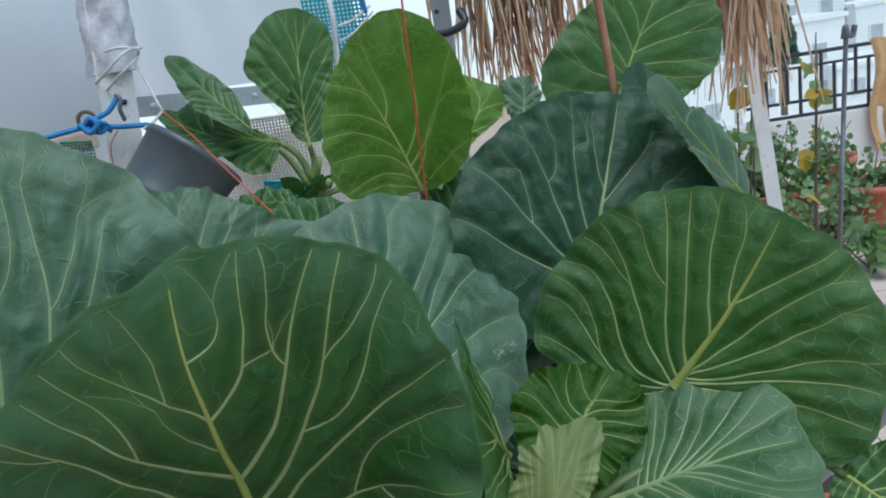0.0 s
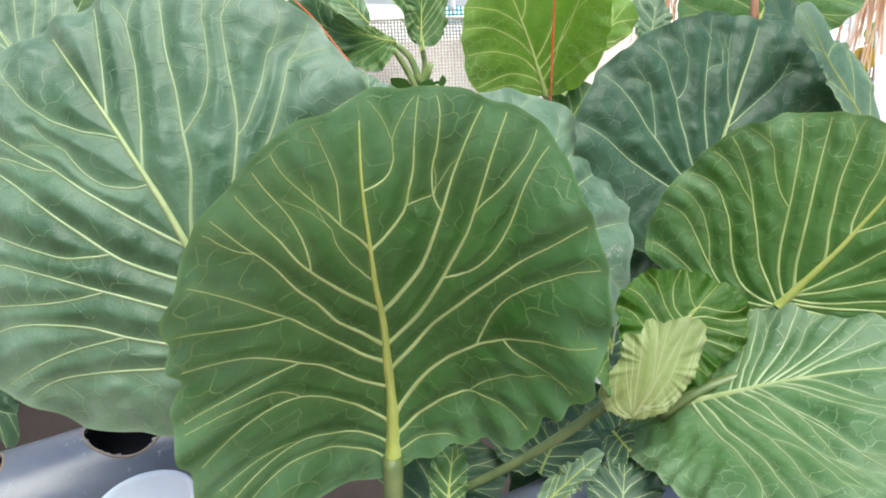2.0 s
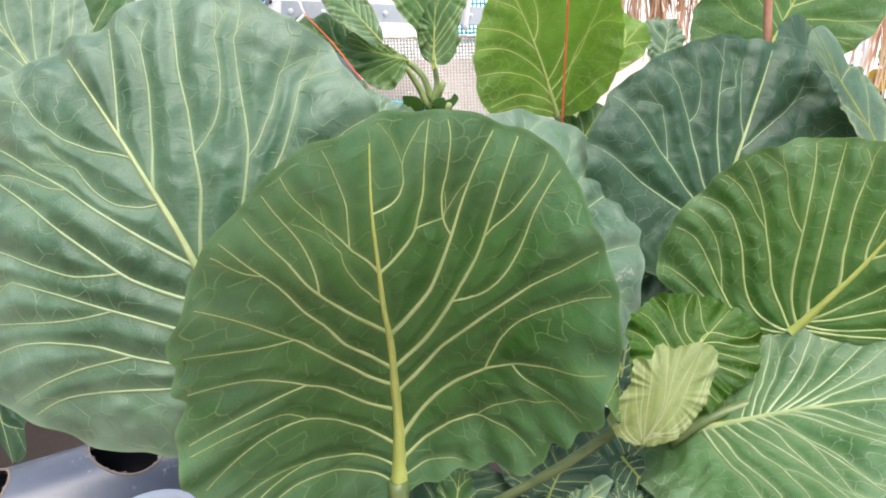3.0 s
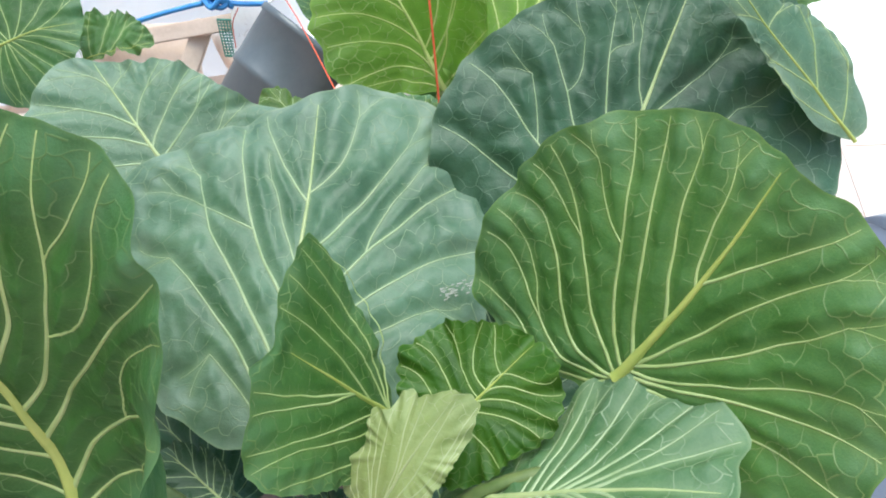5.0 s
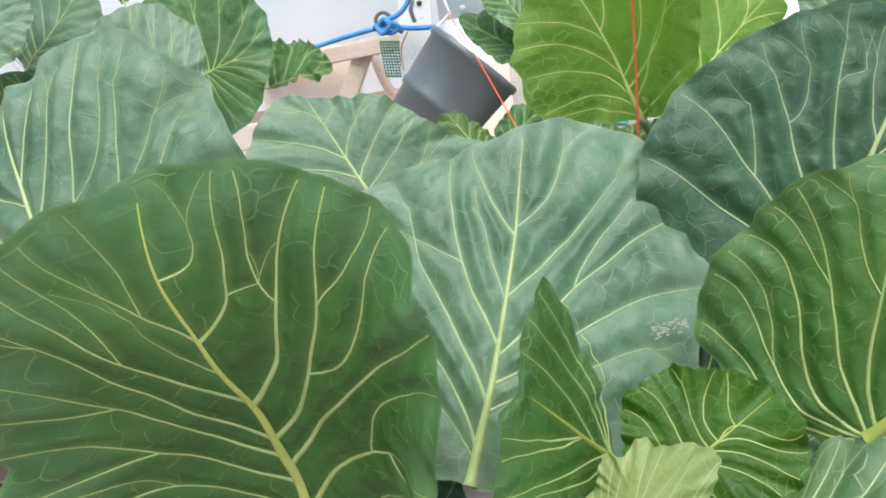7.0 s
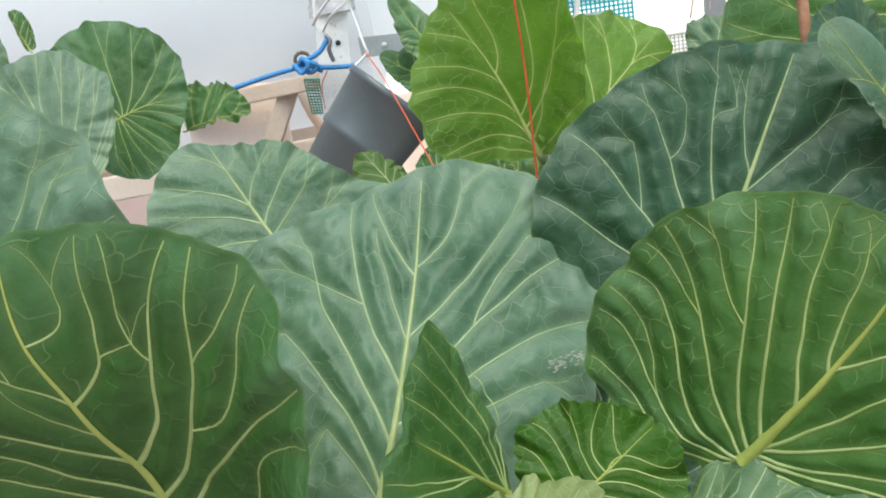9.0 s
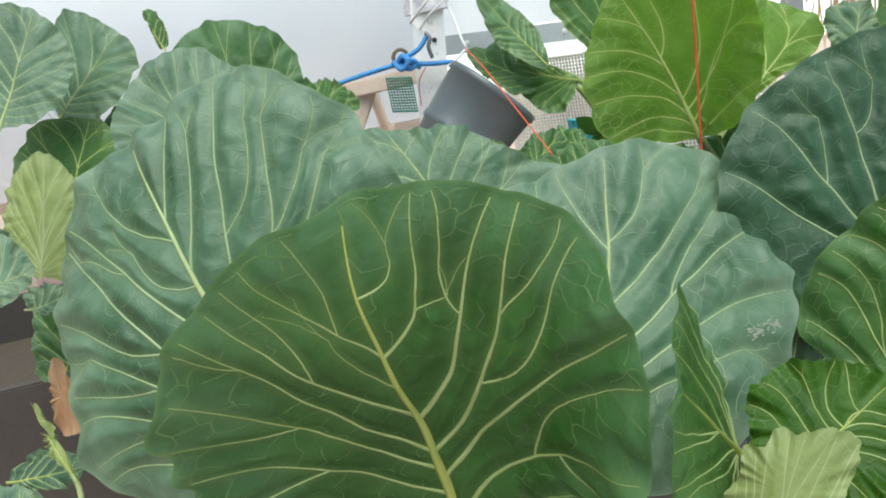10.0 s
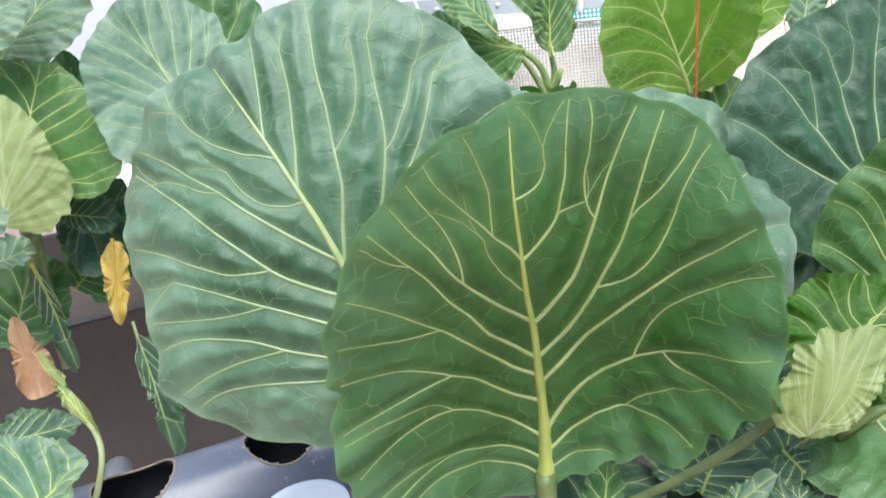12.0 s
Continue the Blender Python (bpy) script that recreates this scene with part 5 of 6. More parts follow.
for a, c in (((-0.302, 1.352, 1.110), (-0.255, 1.320, 1.165)), ((-0.305, 1.350, 1.120), (-0.268, 1.340, 1.205)), ((-0.306, 1.345, 1.100), (-0.360, 1.310, 1.130)), ((-0.300, 1.350, 1.095), (-0.236, 1.325, 1.105)), ((-0.306, 1.345, 1.085), (-0.375, 1.300, 1.085))):
    v, f = tube(bez(a, (np.array(a) + c) / 2 + [0, 0, 0.012], (np.array(a) + c) / 2, c, 10), [0.008, 0.0055], 10)
    part("stem", mesh_of("stem", v, f), STALK_PALE, small_cabbage)
rng = np.random.RandomState(33)
for k in range(9):
    q = np.array((-0.298, 1.345, 1.150)) + rng.uniform(-1, 1, 3) * (0.035, 0.02, 0.04)
    part("leaf", mesh_of("leaf", *small_leaf(q, (rng.uniform(-1, 1), -0.3, rng.uniform(0.2, 1)), rng.uniform(0.03, 0.05), rng)), LEAF_FRESH, small_cabbage)
cabbage_leaf(small_cabbage, (-0.295, 1.387, 1.384), (0.173, -0.951, 0.257), (0.075, 0.273, 0.959), (6, -14),
             [71, 78, 89, 102, 110, 113, 113, 102, 96, 90, 93, 78, 74, 74, 82, 132, 138, 93, 74, 70],
             (1.0, 0.0, 0.0, 0.0, 0.0, 0.0), (13, -147), (8, 111), quilt=0.0014, mat=LEAF_FRESH, rib_mat=RIB, spread=0.7, veins=7, rib=0.006, seed=16, rings=36, segs=120)
cabbage_leaf(small_cabbage, (-0.397, 1.311, 1.252), (-0.089, -0.874, 0.478), (-0.942, 0.23, 0.246), (0, -5),
             [37, 40, 50, 72, 81, 64, 50, 44, 39, 39, 43, 51, 61, 68, 70, 68, 67, 47, 40, 37],
             (1.0, 0.0, 0.0, 0.0, 0.0, 0.0), (17, -67), (21, 72), mat=LEAF_FRESH, spread=0.3, veins=6, rib=0.004, seed=17, rings=30, segs=100)
cabbage_leaf(small_cabbage, (-0.438, 1.324, 1.36), (-0.088, -0.809, 0.582), (-0.649, 0.49, 0.583), (-6, 0),
             [32, 34, 38, 49, 78, 124, 74, 52, 41, 36, 36, 39, 42, 51, 74, 121, 78, 54, 40, 34],
             (1.0, 0.0, 0.0, 0.0, 0.0, 0.0), (2, -120), (2, 126), mat=LEAF_MINT, veins=7, rib=0.004, seed=18, rings=30, segs=110)
cabbage_leaf(small_cabbage, (-0.487, 1.356, 1.297), (0.142, -0.663, 0.735), (-0.869, 0.272, 0.413), (-4, -13),
             [45, 47, 55, 73, 82, 99, 72, 54, 43, 40, 40, 45, 55, 77, 95, 96, 70, 54, 46, 43],
             (1.0, 0.0, 0.0, 0.0, 0.0, 0.0), (-5, -103), (-5, 96), mat=LEAF_GREEN, veins=6, rib=0.005, seed=19, rings=30, segs=100)
cabbage_leaf(small_cabbage, (-0.278, 1.368, 1.294), (0.436, -0.878, 0.195), (0.113, 0.268, 0.957), (0, 4),
             [37, 36, 39, 45, 53, 65, 59, 49, 42, 40, 42, 41, 45, 53, 59, 65, 62, 57, 48, 43],
             (2.0, 0.0, 0.0, 0.0, 0.0, 0.0), (-2, -74), (-2, 65), quilt=0.0014, mat=LEAF_FRESH, veins=6, rib=0.004, seed=20, rings=30, segs=100, wave=0.005)
cabbage_leaf(small_cabbage, (-0.34, 1.231, 1.157), (-0.041, -0.474, 0.879), (-0.941, 0.314, 0.126), (-1, 3),
             [34, 35, 40, 43, 44, 48, 41, 38, 33, 31, 33, 35, 39, 45, 43, 47, 45, 39, 37, 36],
             (1.0, 0.0, 0.0, 0.0, 0.0, 0.0), (-1, -55), (-1, 49), mat=LEAF_GREEN, veins=5, rib=0.004, seed=21, rings=24, segs=90)


# ---- pipes and rack ----
ALONG = np.array([0.783, 0.622, 0.0])
ACROSS = np.array([0.622, -0.783, 0.0])


def growing_pipe(centre, back, ahead, holes):
    pipe = thing("growing_pipe", tuple(centre), "grey plastic pipe with round planting holes cut in its top", "pipe", "growing pipes")
    a, e, r, sides, steps = centre - ALONG * back, centre + ALONG * ahead, 0.055, 80, 380
    verts, faces = [], []
    length = back + ahead
    for i in range(steps + 1):
        p = a + (e - a) * i / steps
        for k in range(sides):
            g = 2 * math.pi * k / sides
            verts.append(p + r * (math.cos(g) * ACROSS + math.sin(g) * np.array([0, 0, 1.0])))
    for i in range(steps):
        for k in range(sides):
            s = (i + 0.5) / steps * length
            g = 2 * math.pi * (k + 0.5) / sides
            side = r * math.cos(g)
            if math.sin(g) > 0 and any((s - h) ** 2 + side ** 2 < 0.036 ** 2 for h in holes):
                continue
            k2 = (k + 1) % sides
            faces.append((i * sides + k, i * sides + k2, (i + 1) * sides + k2, (i + 1) * sides + k))
    part("pipe_wall", mesh_of("pipe_wall", verts, faces), PIPE, pipe)
    # Inner wall, its colour darkened for the shade inside the pipe.
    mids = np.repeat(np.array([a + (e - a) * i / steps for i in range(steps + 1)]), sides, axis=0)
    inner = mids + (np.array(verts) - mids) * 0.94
    part("inner_wall", mesh_of("inner_wall", inner, [tuple(reversed(g)) for g in faces]), PIPE_SHADE, pipe)
    for h in holes:
        ring = []
        for k in range(41):
            g = 2 * math.pi * k / 40
            s, side = h + 0.0365 * math.cos(g), 0.0365 * math.sin(g)
            ring.append(a + ALONG * s + ACROSS * side + np.array([0, 0, math.sqrt(max(r * r - side * side, 0)) - 0.0005]))
        v, f = tube(ring, 0.0014, 6, 1.0, False)
        part("hole_rim", mesh_of("hole_rim", v, f), PIPE_CUT, pipe)
    for end in (a, e):
        v, f = tube([end - ALONG * 0.02, end + ALONG * 0.02], 0.060, 40)
        part("end_cap", mesh_of("end_cap", v, f), PIPE, pipe)
    return pipe


growing_pipe(np.array([-0.525, 0.38, 0.935]), 0.55, 1.15, [0.555, 0.69, 1.05, 1.35])
growing_pipe(np.array([-0.03, 0.46, 0.885]), 0.50, 1.15, [0.38, 0.70, 1.05])

rack = thing("pipe_rack", (-0.25, 0.5, 0.0), "steel rack that carries the growing pipes", "rack")
for s in (-0.33, 0.75):
    m0 = np.array([-0.3, 0.5, 0.80]) + ALONG * s
    v, f = tube([m0 - ACROSS * 0.42, m0 + ACROSS * 0.42], 0.018, 12)
    part("cross_bar", mesh_of("cross_bar", v, f), STEEL, rack)
    for q in (-0.40, 0.40):
        foot = m0 + ACROSS * q
        v, f = tube([(foot[0], foot[1], 0.0), tuple(foot)], 0.018, 12)
        part("leg", mesh_of("leg", v, f), STEEL, rack)

planter = thing("wooden_planter", (-0.85, 0.70, 0.0), "dark brown weathered wooden planter behind the pipes", "planter")
p0 = np.array([-1.45, 0.30, 0.0])
turn = Matrix.Rotation(math.atan2(0.622, 0.783), 3, "Z")
for nm, bounds, mt in (("front_panel", (0, 2.0, -0.012, 0.012, 0.0, 0.98), WALL_BROWN), ("back_panel", (0, 2.0, 0.38, 0.404, 0.0, 1.04), WALL_BROWN), ("side_panel", (0, 0.024, 0.013, 0.379, 0.0, 0.98), WALL_BROWN), ("side_panel", (1.976, 2.0, 0.013, 0.379, 0.0, 0.98), WALL_BROWN), ("soil", (0.025, 1.975, 0.013, 0.379, 0.3, 0.95), SOIL)):
    bm = box(*bounds, 0.003)
    bmesh.ops.rotate(bm, verts=bm.verts, matrix=turn)
    bmesh.ops.translate(bm, verts=bm.verts, vec=tuple(p0))
    part(nm, bm, mt, planter)

cup = thing("plastic_cup", (-0.347, 0.378, 0.978), "white plastic cup standing in front of the pipe", "cup")
cx, cy, cz = (-0.330, 0.358, 0.998)
v, f = lathe([(0.024, -0.168), (0.026, -0.168), (0.0335, -0.004), (0.0355, -0.004), (0.0360, 0.0), (0.0345, 0.001), (0.0325, -0.003), (0.0245, -0.160), (0.0, -0.160)], (cx, cy, cz), sides=48)
part("cup_wall", mesh_of("cup_wall", v, f), CUP, cup)

# ---- bucket, post, rope, tank ----
bucket = thing("bucket", (-0.493, 1.177, 1.197), "black plastic bucket hanging tilted from the post", "bucket")
v, f = lathe([(0.0, -0.180), (0.060, -0.180), (0.064, -0.174), (0.0735, -0.104), (0.0775, -0.101), (0.0785, -0.092), (0.0770, -0.088), (0.0830, -0.012), (0.0865, -0.010), (0.0870, 0.0), (0.083, 0.002)], (-0.444, 1.207, 1.264), (0.587, 0.425, 0.689), 56)
part("bucket_wall", mesh_of("bucket_wall", v, f), BUCKET, bucket)
v, f = lathe([(0.083, 0.002), (0.078, -0.04), (0.058, -0.173), (0.0, -0.173)], (-0.444, 1.207, 1.264), (0.587, 0.425, 0.689), 56)
part("bucket_lining", mesh_of("bucket_lining", v, f), BUCKET_IN, bucket)

post = thing("angle_post", (-0.581, 1.185, 1.099), "white painted slotted angle-iron post with dirty stains", "post")
top, low = np.array((-0.535, 1.255, 1.665)), np.array((-0.568, 1.205, 1.209))
low = low + (low - top) * (low[2] / (top[2] - low[2]))
for wdir, tag in ((np.array([0.83, 0.53, 0.0]), 0), (np.array([-0.45, 0.89, 0.0]), 1)):
    tdir = np.array([-wdir[1], wdir[0], 0])
    vs = []
    for q in (low, top):
        for w_, t_ in ((-0.002, -0.002), (0.056, -0.002), (0.056, 0.002), (-0.002, 0.002)):
            vs.append(q + wdir * w_ - np.array([0.83, 0.53, 0]) * 0.028 + tdir * t_)
    part("flange", mesh_of("flange", vs, [(0, 1, 2, 3), (7, 6, 5, 4), (0, 4, 5, 1), (1, 5, 6, 2), (2, 6, 7, 3), (3, 7, 4, 0)], smooth=False), POST, post)
for i in range(4):
    q = top + (low - top) * (0.03 + i * 0.075) + np.array([0.83, 0.53, 0]) * 0.008 - np.array([-0.53, 0.83, 0]) * 0.003
    v, f = lathe([(0.0, 0.0012), (0.0045, 0.0012), (0.0045, -0.001)], tuple(q), (0.53, -0.83, 0), 16)
    part("bolt_hole", mesh_of("bolt_hole", v, f), HOLE, post)

wrap = thing("post_wrap", (-0.548, 1.225, 1.47), "crumpled grey plastic film wound round the post", "film")
verts, faces = [], []
d_ = (top - low) / np.linalg.norm(top - low)
for i in range(25):
    for j in range(33):
        h_, g_ = 1.415 + 0.20 * i / 24, 2 * math.pi * j / 32
        q = low + d_ * ((h_ - low[2]) / d_[2])
        crease = 0.004 * math.sin(3 * g_ + 70 * h_) + 0.003 * math.sin(7 * g_ - 120 * h_) + 0.002 * math.sin(11 * g_ + 200 * h_)
        verts.append(q + np.array([0.83, 0.53, 0]) * (0.041 + 0.5 * crease) * math.cos(g_) + np.array([-0.53, 0.83, 0]) * (0.038 + 0.5 * crease) * math.sin(g_) + np.array([-0.010, 0.020, 0]))
for i in range(24):
    for j in range(32):
        faces.append((i * 33 + j, i * 33 + j + 1, (i + 1) * 33 + j + 1, (i + 1) * 33 + j))
part("film", mesh_of("film", verts, faces), FILM, wrap)

rope = thing("blue_rope", (-0.591, 1.172, 1.336), "blue nylon rope knotted round the post", "rope")
def cord(name, pts, r, mat, parent, label=""):
    p = np.array(pts, float)
    s = np.linspace(0, 1, len(p))
    t = np.linspace(0, 1, (len(p) - 1) * 7 + 1)
    g = np.gradient(p, axis=0)
    out = []
    for u in t:
        i = min(int(u * (len(p) - 1)), len(p) - 2)
        w = u * (len(p) - 1) - i
        out.append((2 * w ** 3 - 3 * w ** 2 + 1) * p[i] + (w ** 3 - 2 * w ** 2 + w) * g[i] + (3 * w ** 2 - 2 * w ** 3) * p[i + 1] + (w ** 3 - w ** 2) * g[i + 1])
    v, f = tube(out, r, 8)
    return part(name, mesh_of(name, v, f), mat, parent, label)


cord("strand", [(-0.865, 1.059, 1.297), (-0.773, 1.102, 1.312), (-0.695, 1.125, 1.326), (-0.636, 1.149, 1.334), (-0.588, 1.168, 1.337), (-0.548, 1.185, 1.328), (-0.514, 1.212, 1.323)], 0.0042, ROPE_BLUE, rope)
cord("strand", [(-0.603, 1.157, 1.338), (-0.577, 1.165, 1.347), (-0.555, 1.175, 1.356), (-0.539, 1.185, 1.375)], 0.0042, ROPE_BLUE, rope)
cord("knot", [(-0.598, 1.154, 1.343), (-0.584, 1.153, 1.328), (-0.568, 1.154, 1.339), (-0.579, 1.157, 1.350), (-0.592, 1.159, 1.338), (-0.572, 1.162, 1.326), (-0.562, 1.169, 1.335), (-0.569, 1.153, 1.343), (-0.563, 1.180, 1.325)], 0.0045, ROPE_BLUE, rope, "blue rope knot")
clip = thing("tie_clip", (-0.537, 1.187, 1.369), "small dark metal tie on the post", "clip")
cord("wire", [(-0.541, 1.183, 1.380), (-0.534, 1.183, 1.370), (-0.538, 1.180, 1.356), (-0.538, 1.186, 1.337)], 0.0035, GREY_IRON, clip)
eye_ring = thing("ring_bolt", (-0.596, 1.180, 1.350), "rusty iron ring bolt on the tank stand", "ring")
ring = [np.array((-0.597, 1.179, 1.348)) + 0.013 * (math.cos(a) * np.array([0.86, 0.5, 0]) + math.sin(a) * np.array([0, 0, 1.0])) for a in np.linspace(0, 6.3, 25)]
v, f = tube(ring, 0.0032, 8)
part("ring", mesh_of("ring", v, f), BARK, eye_ring)

white_cord = thing("tie_string", (-0.517, 1.215, 1.426), "thin white cord looped round the post", "cord")
cord("strand", [(-0.546, 1.200, 1.448), (-0.511, 1.186, 1.449), (-0.501, 1.222, 1.442), (-0.517, 1.236, 1.424), (-0.501, 1.223, 1.387), (-0.486, 1.209, 1.353), (-0.482, 1.210, 1.341)], 0.0022, ROPE_WHITE, white_cord)
cord("strand", [(-0.579, 1.207, 1.402), (-0.542, 1.182, 1.418), (-0.507, 1.188, 1.442), (-0.503, 1.241, 1.447)], 0.0024, ROPE_WHITE, white_cord)
cord("strand", [(-0.566, 1.213, 1.389), (-0.524, 1.191, 1.411), (-0.502, 1.221, 1.433)], 0.002, ROPE_WHITE, white_cord)
cord("tail", [(-0.482, 1.210, 1.341), (-0.497, 1.198, 1.327), (-0.511, 1.186, 1.318)], 0.0024, ROPE_WHITE, white_cord)
red_tie = thing("red_string", (-0.473, 1.253, 1.283), "thin red string from the bucket handle down to the plants", "string", "red strings")
cord("strand", [(-0.477, 1.195, 1.342), (-0.415, 1.137, 1.299), (-0.354, 1.080, 1.245), (-0.270, 0.991, 1.182)], 0.0010, STRING_RED, red_tie)
red_line = thing("red_string", (-0.031, 0.780, 1.309), "taut red string holding up a leaf", "string", "red strings")
cord("strand", [(-0.018, 0.755, 1.500), (-0.024, 0.755, 1.400), (-0.030, 0.770, 1.300), (-0.035, 0.772, 1.190)], 0.0011, STRING_RED, red_line)
red_tip = thing("red_string", (-0.567, 1.198, 1.277), "short red string hanging from the post", "string", "red strings")
cord("strand", [(-0.553, 1.182, 1.323), (-0.573, 1.184, 1.299), (-0.580, 1.188, 1.260)], 0.0009, STRING_RED, red_tip)
stake = thing("plant_stake", (0.177, 0.792, 1.339), "thin reddish wooden stake behind the leaves", "stake")
v, f = tube([(0.194, 0.830, 1.190), (0.191, 0.846, 1.282), (0.183, 0.853, 1.392), (0.181, 0.859, 1.463)], 0.0046, 10)
part("rod", mesh_of("rod", v, f), STAKE, stake)

tank = thing("water_tank", (-1.198, 1.566, 1.113), "large white plastic water tank on a stand", "tank")
ax = np.array([0.866, 0.50, 0.0])
R_ = 0.46
c_end = np.array((-0.887, 1.875, 1.172)) + np.array([0, 0, R_ * 0.97]) + np.array([-0.5, 0.866, 0]) * 0.12
prof = [(0.42, 0.02), (0.45, 0.06), (R_, 0.12), (R_, 1.7), (0.42, 1.78)]
v, f = lathe(prof, tuple(c_end), tuple(-ax), 72)
part("shell", mesh_of("shell", v, f), WHITE_TANK, tank)
for flip, h0 in ((1, 0.0), (-1, 1.80)):
    v, f = lathe([(0.0, h0 - 0.012 * flip), (0.22, h0 - 0.010 * flip), (0.24, h0), (0.36, h0), (0.42, h0 + 0.02 * flip)], tuple(c_end), tuple(-ax), 72)
    part("end", mesh_of("end", v, f), WHITE_TANK, tank)
v, f = lathe([(0.0, 0.06), (0.15, 0.055), (0.17, 0.04), (0.175, 0.0), (0.18, -0.03)], tuple(c_end - ax * 0.9 + np.array([0, 0, R_])), (0, 0, 1), 40)
part("lid", mesh_of("lid", v, f), CUP, tank)
stand = thing("tank_stand", (-1.037, 1.557, 1.017), "beige timber stand under the water tank", "stand")
zb = c_end[2] - R_


def board(a, e, wide, thick, across):
    """A straight bevelled board from a to e; wide along across."""
    a, e, w = np.array(a, float), np.array(e, float), np.array(across, float)
    d = (e - a) / np.linalg.norm(e - a)
    w = w - (w @ d) * d
    w = w / np.linalg.norm(w)
    n = np.cross(d, w)
    bm = box(-wide / 2, wide / 2, -thick / 2, thick / 2, 0, np.linalg.norm(e - a), 0.003)
    m = Matrix(((w[0], n[0], d[0], a[0]), (w[1], n[1], d[1], a[1]), (w[2], n[2], d[2], a[2]), (0, 0, 0, 1)))
    bmesh.ops.transform(bm, matrix=m, verts=bm.verts)
    return bm


for off in (-0.30, 0.30):
    a = c_end + np.array([-0.5, 0.866, 0]) * off
    a[2] = zb - 0.035
    part("beam", board(a + ax * 0.05, a - ax * 1.85, 0.06, 0.05, (0, 0, 1)), WALL_BEIGE, stand)
    for s in (0.12, 1.6):
        q = a - ax * s
        part("leg", board((q[0], q[1], q[2] - 0.02), (q[0] - 0.06, q[1], 0.0), 0.06, 0.04, ax), WALL_BEIGE, stand)
part("front_rail", board((-1.174, 1.409, 1.285), (-0.735, 1.445, 1.301), 0.034, 0.03, (0, 0, 1)), STAND, stand)
foot = np.array((-0.918, 1.424, 1.198)) - np.array((-0.858, 1.455, 1.307))
p_ = np.array((-0.858, 1.455, 1.307))
part("brace", board(p_, p_ + foot * (p_[2] / -foot[2]), 0.040, 0.022, (0.86, 0.5, 0)), STAND, stand, "brown beige slanting board")
part("side_board", board((-1.197, 1.441, 1.254), (-0.931, 1.495, 1.235), 0.15, 0.015, (0, 0, 1)), WALL_BEIGE, stand)
saddle = joined([tube([c_end + np.array([-0.5, 0.866, 0]) * w - ax * s + np.array([0, 0, -math.sqrt(R_ ** 2 - w ** 2) - 0.012]) for w in np.linspace(-0.32, 0.32, 13)], 0.014, 6) for s in (0.2, 0.9, 1.6)])
part("saddle", mesh_of("saddle", *saddle), WALL_BEIGE, stand)

# white sheet on a steel frame
sheet = thing("white_sheet", (-0.651, 1.778, 1.375), "white fabric sheet hung from the frame", "sheet")
a, e = np.array((-0.864, 1.736, 1.366)), np.array((-0.246, 1.935, 1.343))
d = (e - a) / np.linalg.norm(e - a)
back = np.array([-d[1], d[0], 0])
verts, faces = [], []
for i in range(61):
    for j in range(21):
        u, w = i / 60, j / 20
        p = a + (e - a) * u + np.array([0, 0, 0.9 * w])
        p = p + back * (0.015 * math.sin(u * 30 + 2 * math.sin(w * 3)) * (0.4 + w) + 0.02 * math.sin(u * 11))
        verts.append(p)
for i in range(60):
    for j in range(20):
        faces.append((i * 21 + j, (i + 1) * 21 + j, (i + 1) * 21 + j + 1, i * 21 + j + 1))
ob = part("cloth", mesh_of("cloth", verts, faces), WHITE_CLOTH, sheet)
frame_bar = thing("slotted_beam", (-0.518, 1.507, 1.348), "grey slotted steel beam along the frame", "beam")
a, e = np.array((-0.646, 1.431, 1.350)), np.array((-0.225, 1.735, 1.309))
d = (e - a) / np.linalg.norm(e - a)
side = np.cross(d, [0, 0, 1])
vs = []
for q in (a, e):
    for w_, h_ in ((-0.002, -0.02), (0.002, -0.02), (0.002, 0.02), (-0.002, 0.02)):
        vs.append(q + side * w_ + np.array([0, 0, h_]))
part("web", mesh_of("web", vs, [(0, 1, 2, 3), (7, 6, 5, 4), (0, 4, 5, 1), (1, 5, 6, 2), (2, 6, 7, 3), (3, 7, 4, 0)], smooth=False), STEEL, frame_bar)
for i in range(7):
    q = a + d * (0.05 + i * 0.07) + side * 0.003
    v, f = lathe([(0.0, 0.001), (0.006, 0.001), (0.006, -0.001)], tuple(q), tuple(side), 16)
    part("slot_hole", mesh_of("slot_hole", v, f), WHITE_CLOTH, frame_bar)
side_post = thing("angle_post", (-0.060, 1.728, 1.080), "grey slotted steel post with black tape", "post")
vs = []
for q in ((-0.044, 2.001, 0.0), (-0.01, 1.775, 1.79)):
    for w_, h_ in ((-0.022, -0.002), (0.022, -0.002), (0.022, 0.002), (-0.022, 0.002)):
        vs.append(np.array(q) + np.array([1, 0, 0]) * w_ + np.array([0, 1, 0]) * h_)
part("flange", mesh_of("flange", vs, [(0, 1, 2, 3), (7, 6, 5, 4), (0, 4, 5, 1), (1, 5, 6, 2), (2, 6, 7, 3), (3, 7, 4, 0)], smooth=False), STEEL, side_post)
for y_ in (20, 65, 110):
    v, f = lathe([(0.0, 0.001), (0.006, 0.001), (0.006, -0.001)], tuple(np.array((-0.025, 1.782, 1.468)) + (np.array((-0.026, 1.757, 1.208)) - np.array((-0.025, 1.782, 1.468))) * y_ / 200 + np.array([0, -0.004, 0])), (0, -1, 0), 14)
    part("bolt_hole", mesh_of("bolt_hole", v, f), HOLE, side_post)
cord("tape", [(-0.043, 1.744, 1.392), (-0.003, 1.735, 1.391), (0.035, 1.736, 1.407), (0.026, 1.755, 1.436)], 0.009, BLACK, side_post, "black tape")


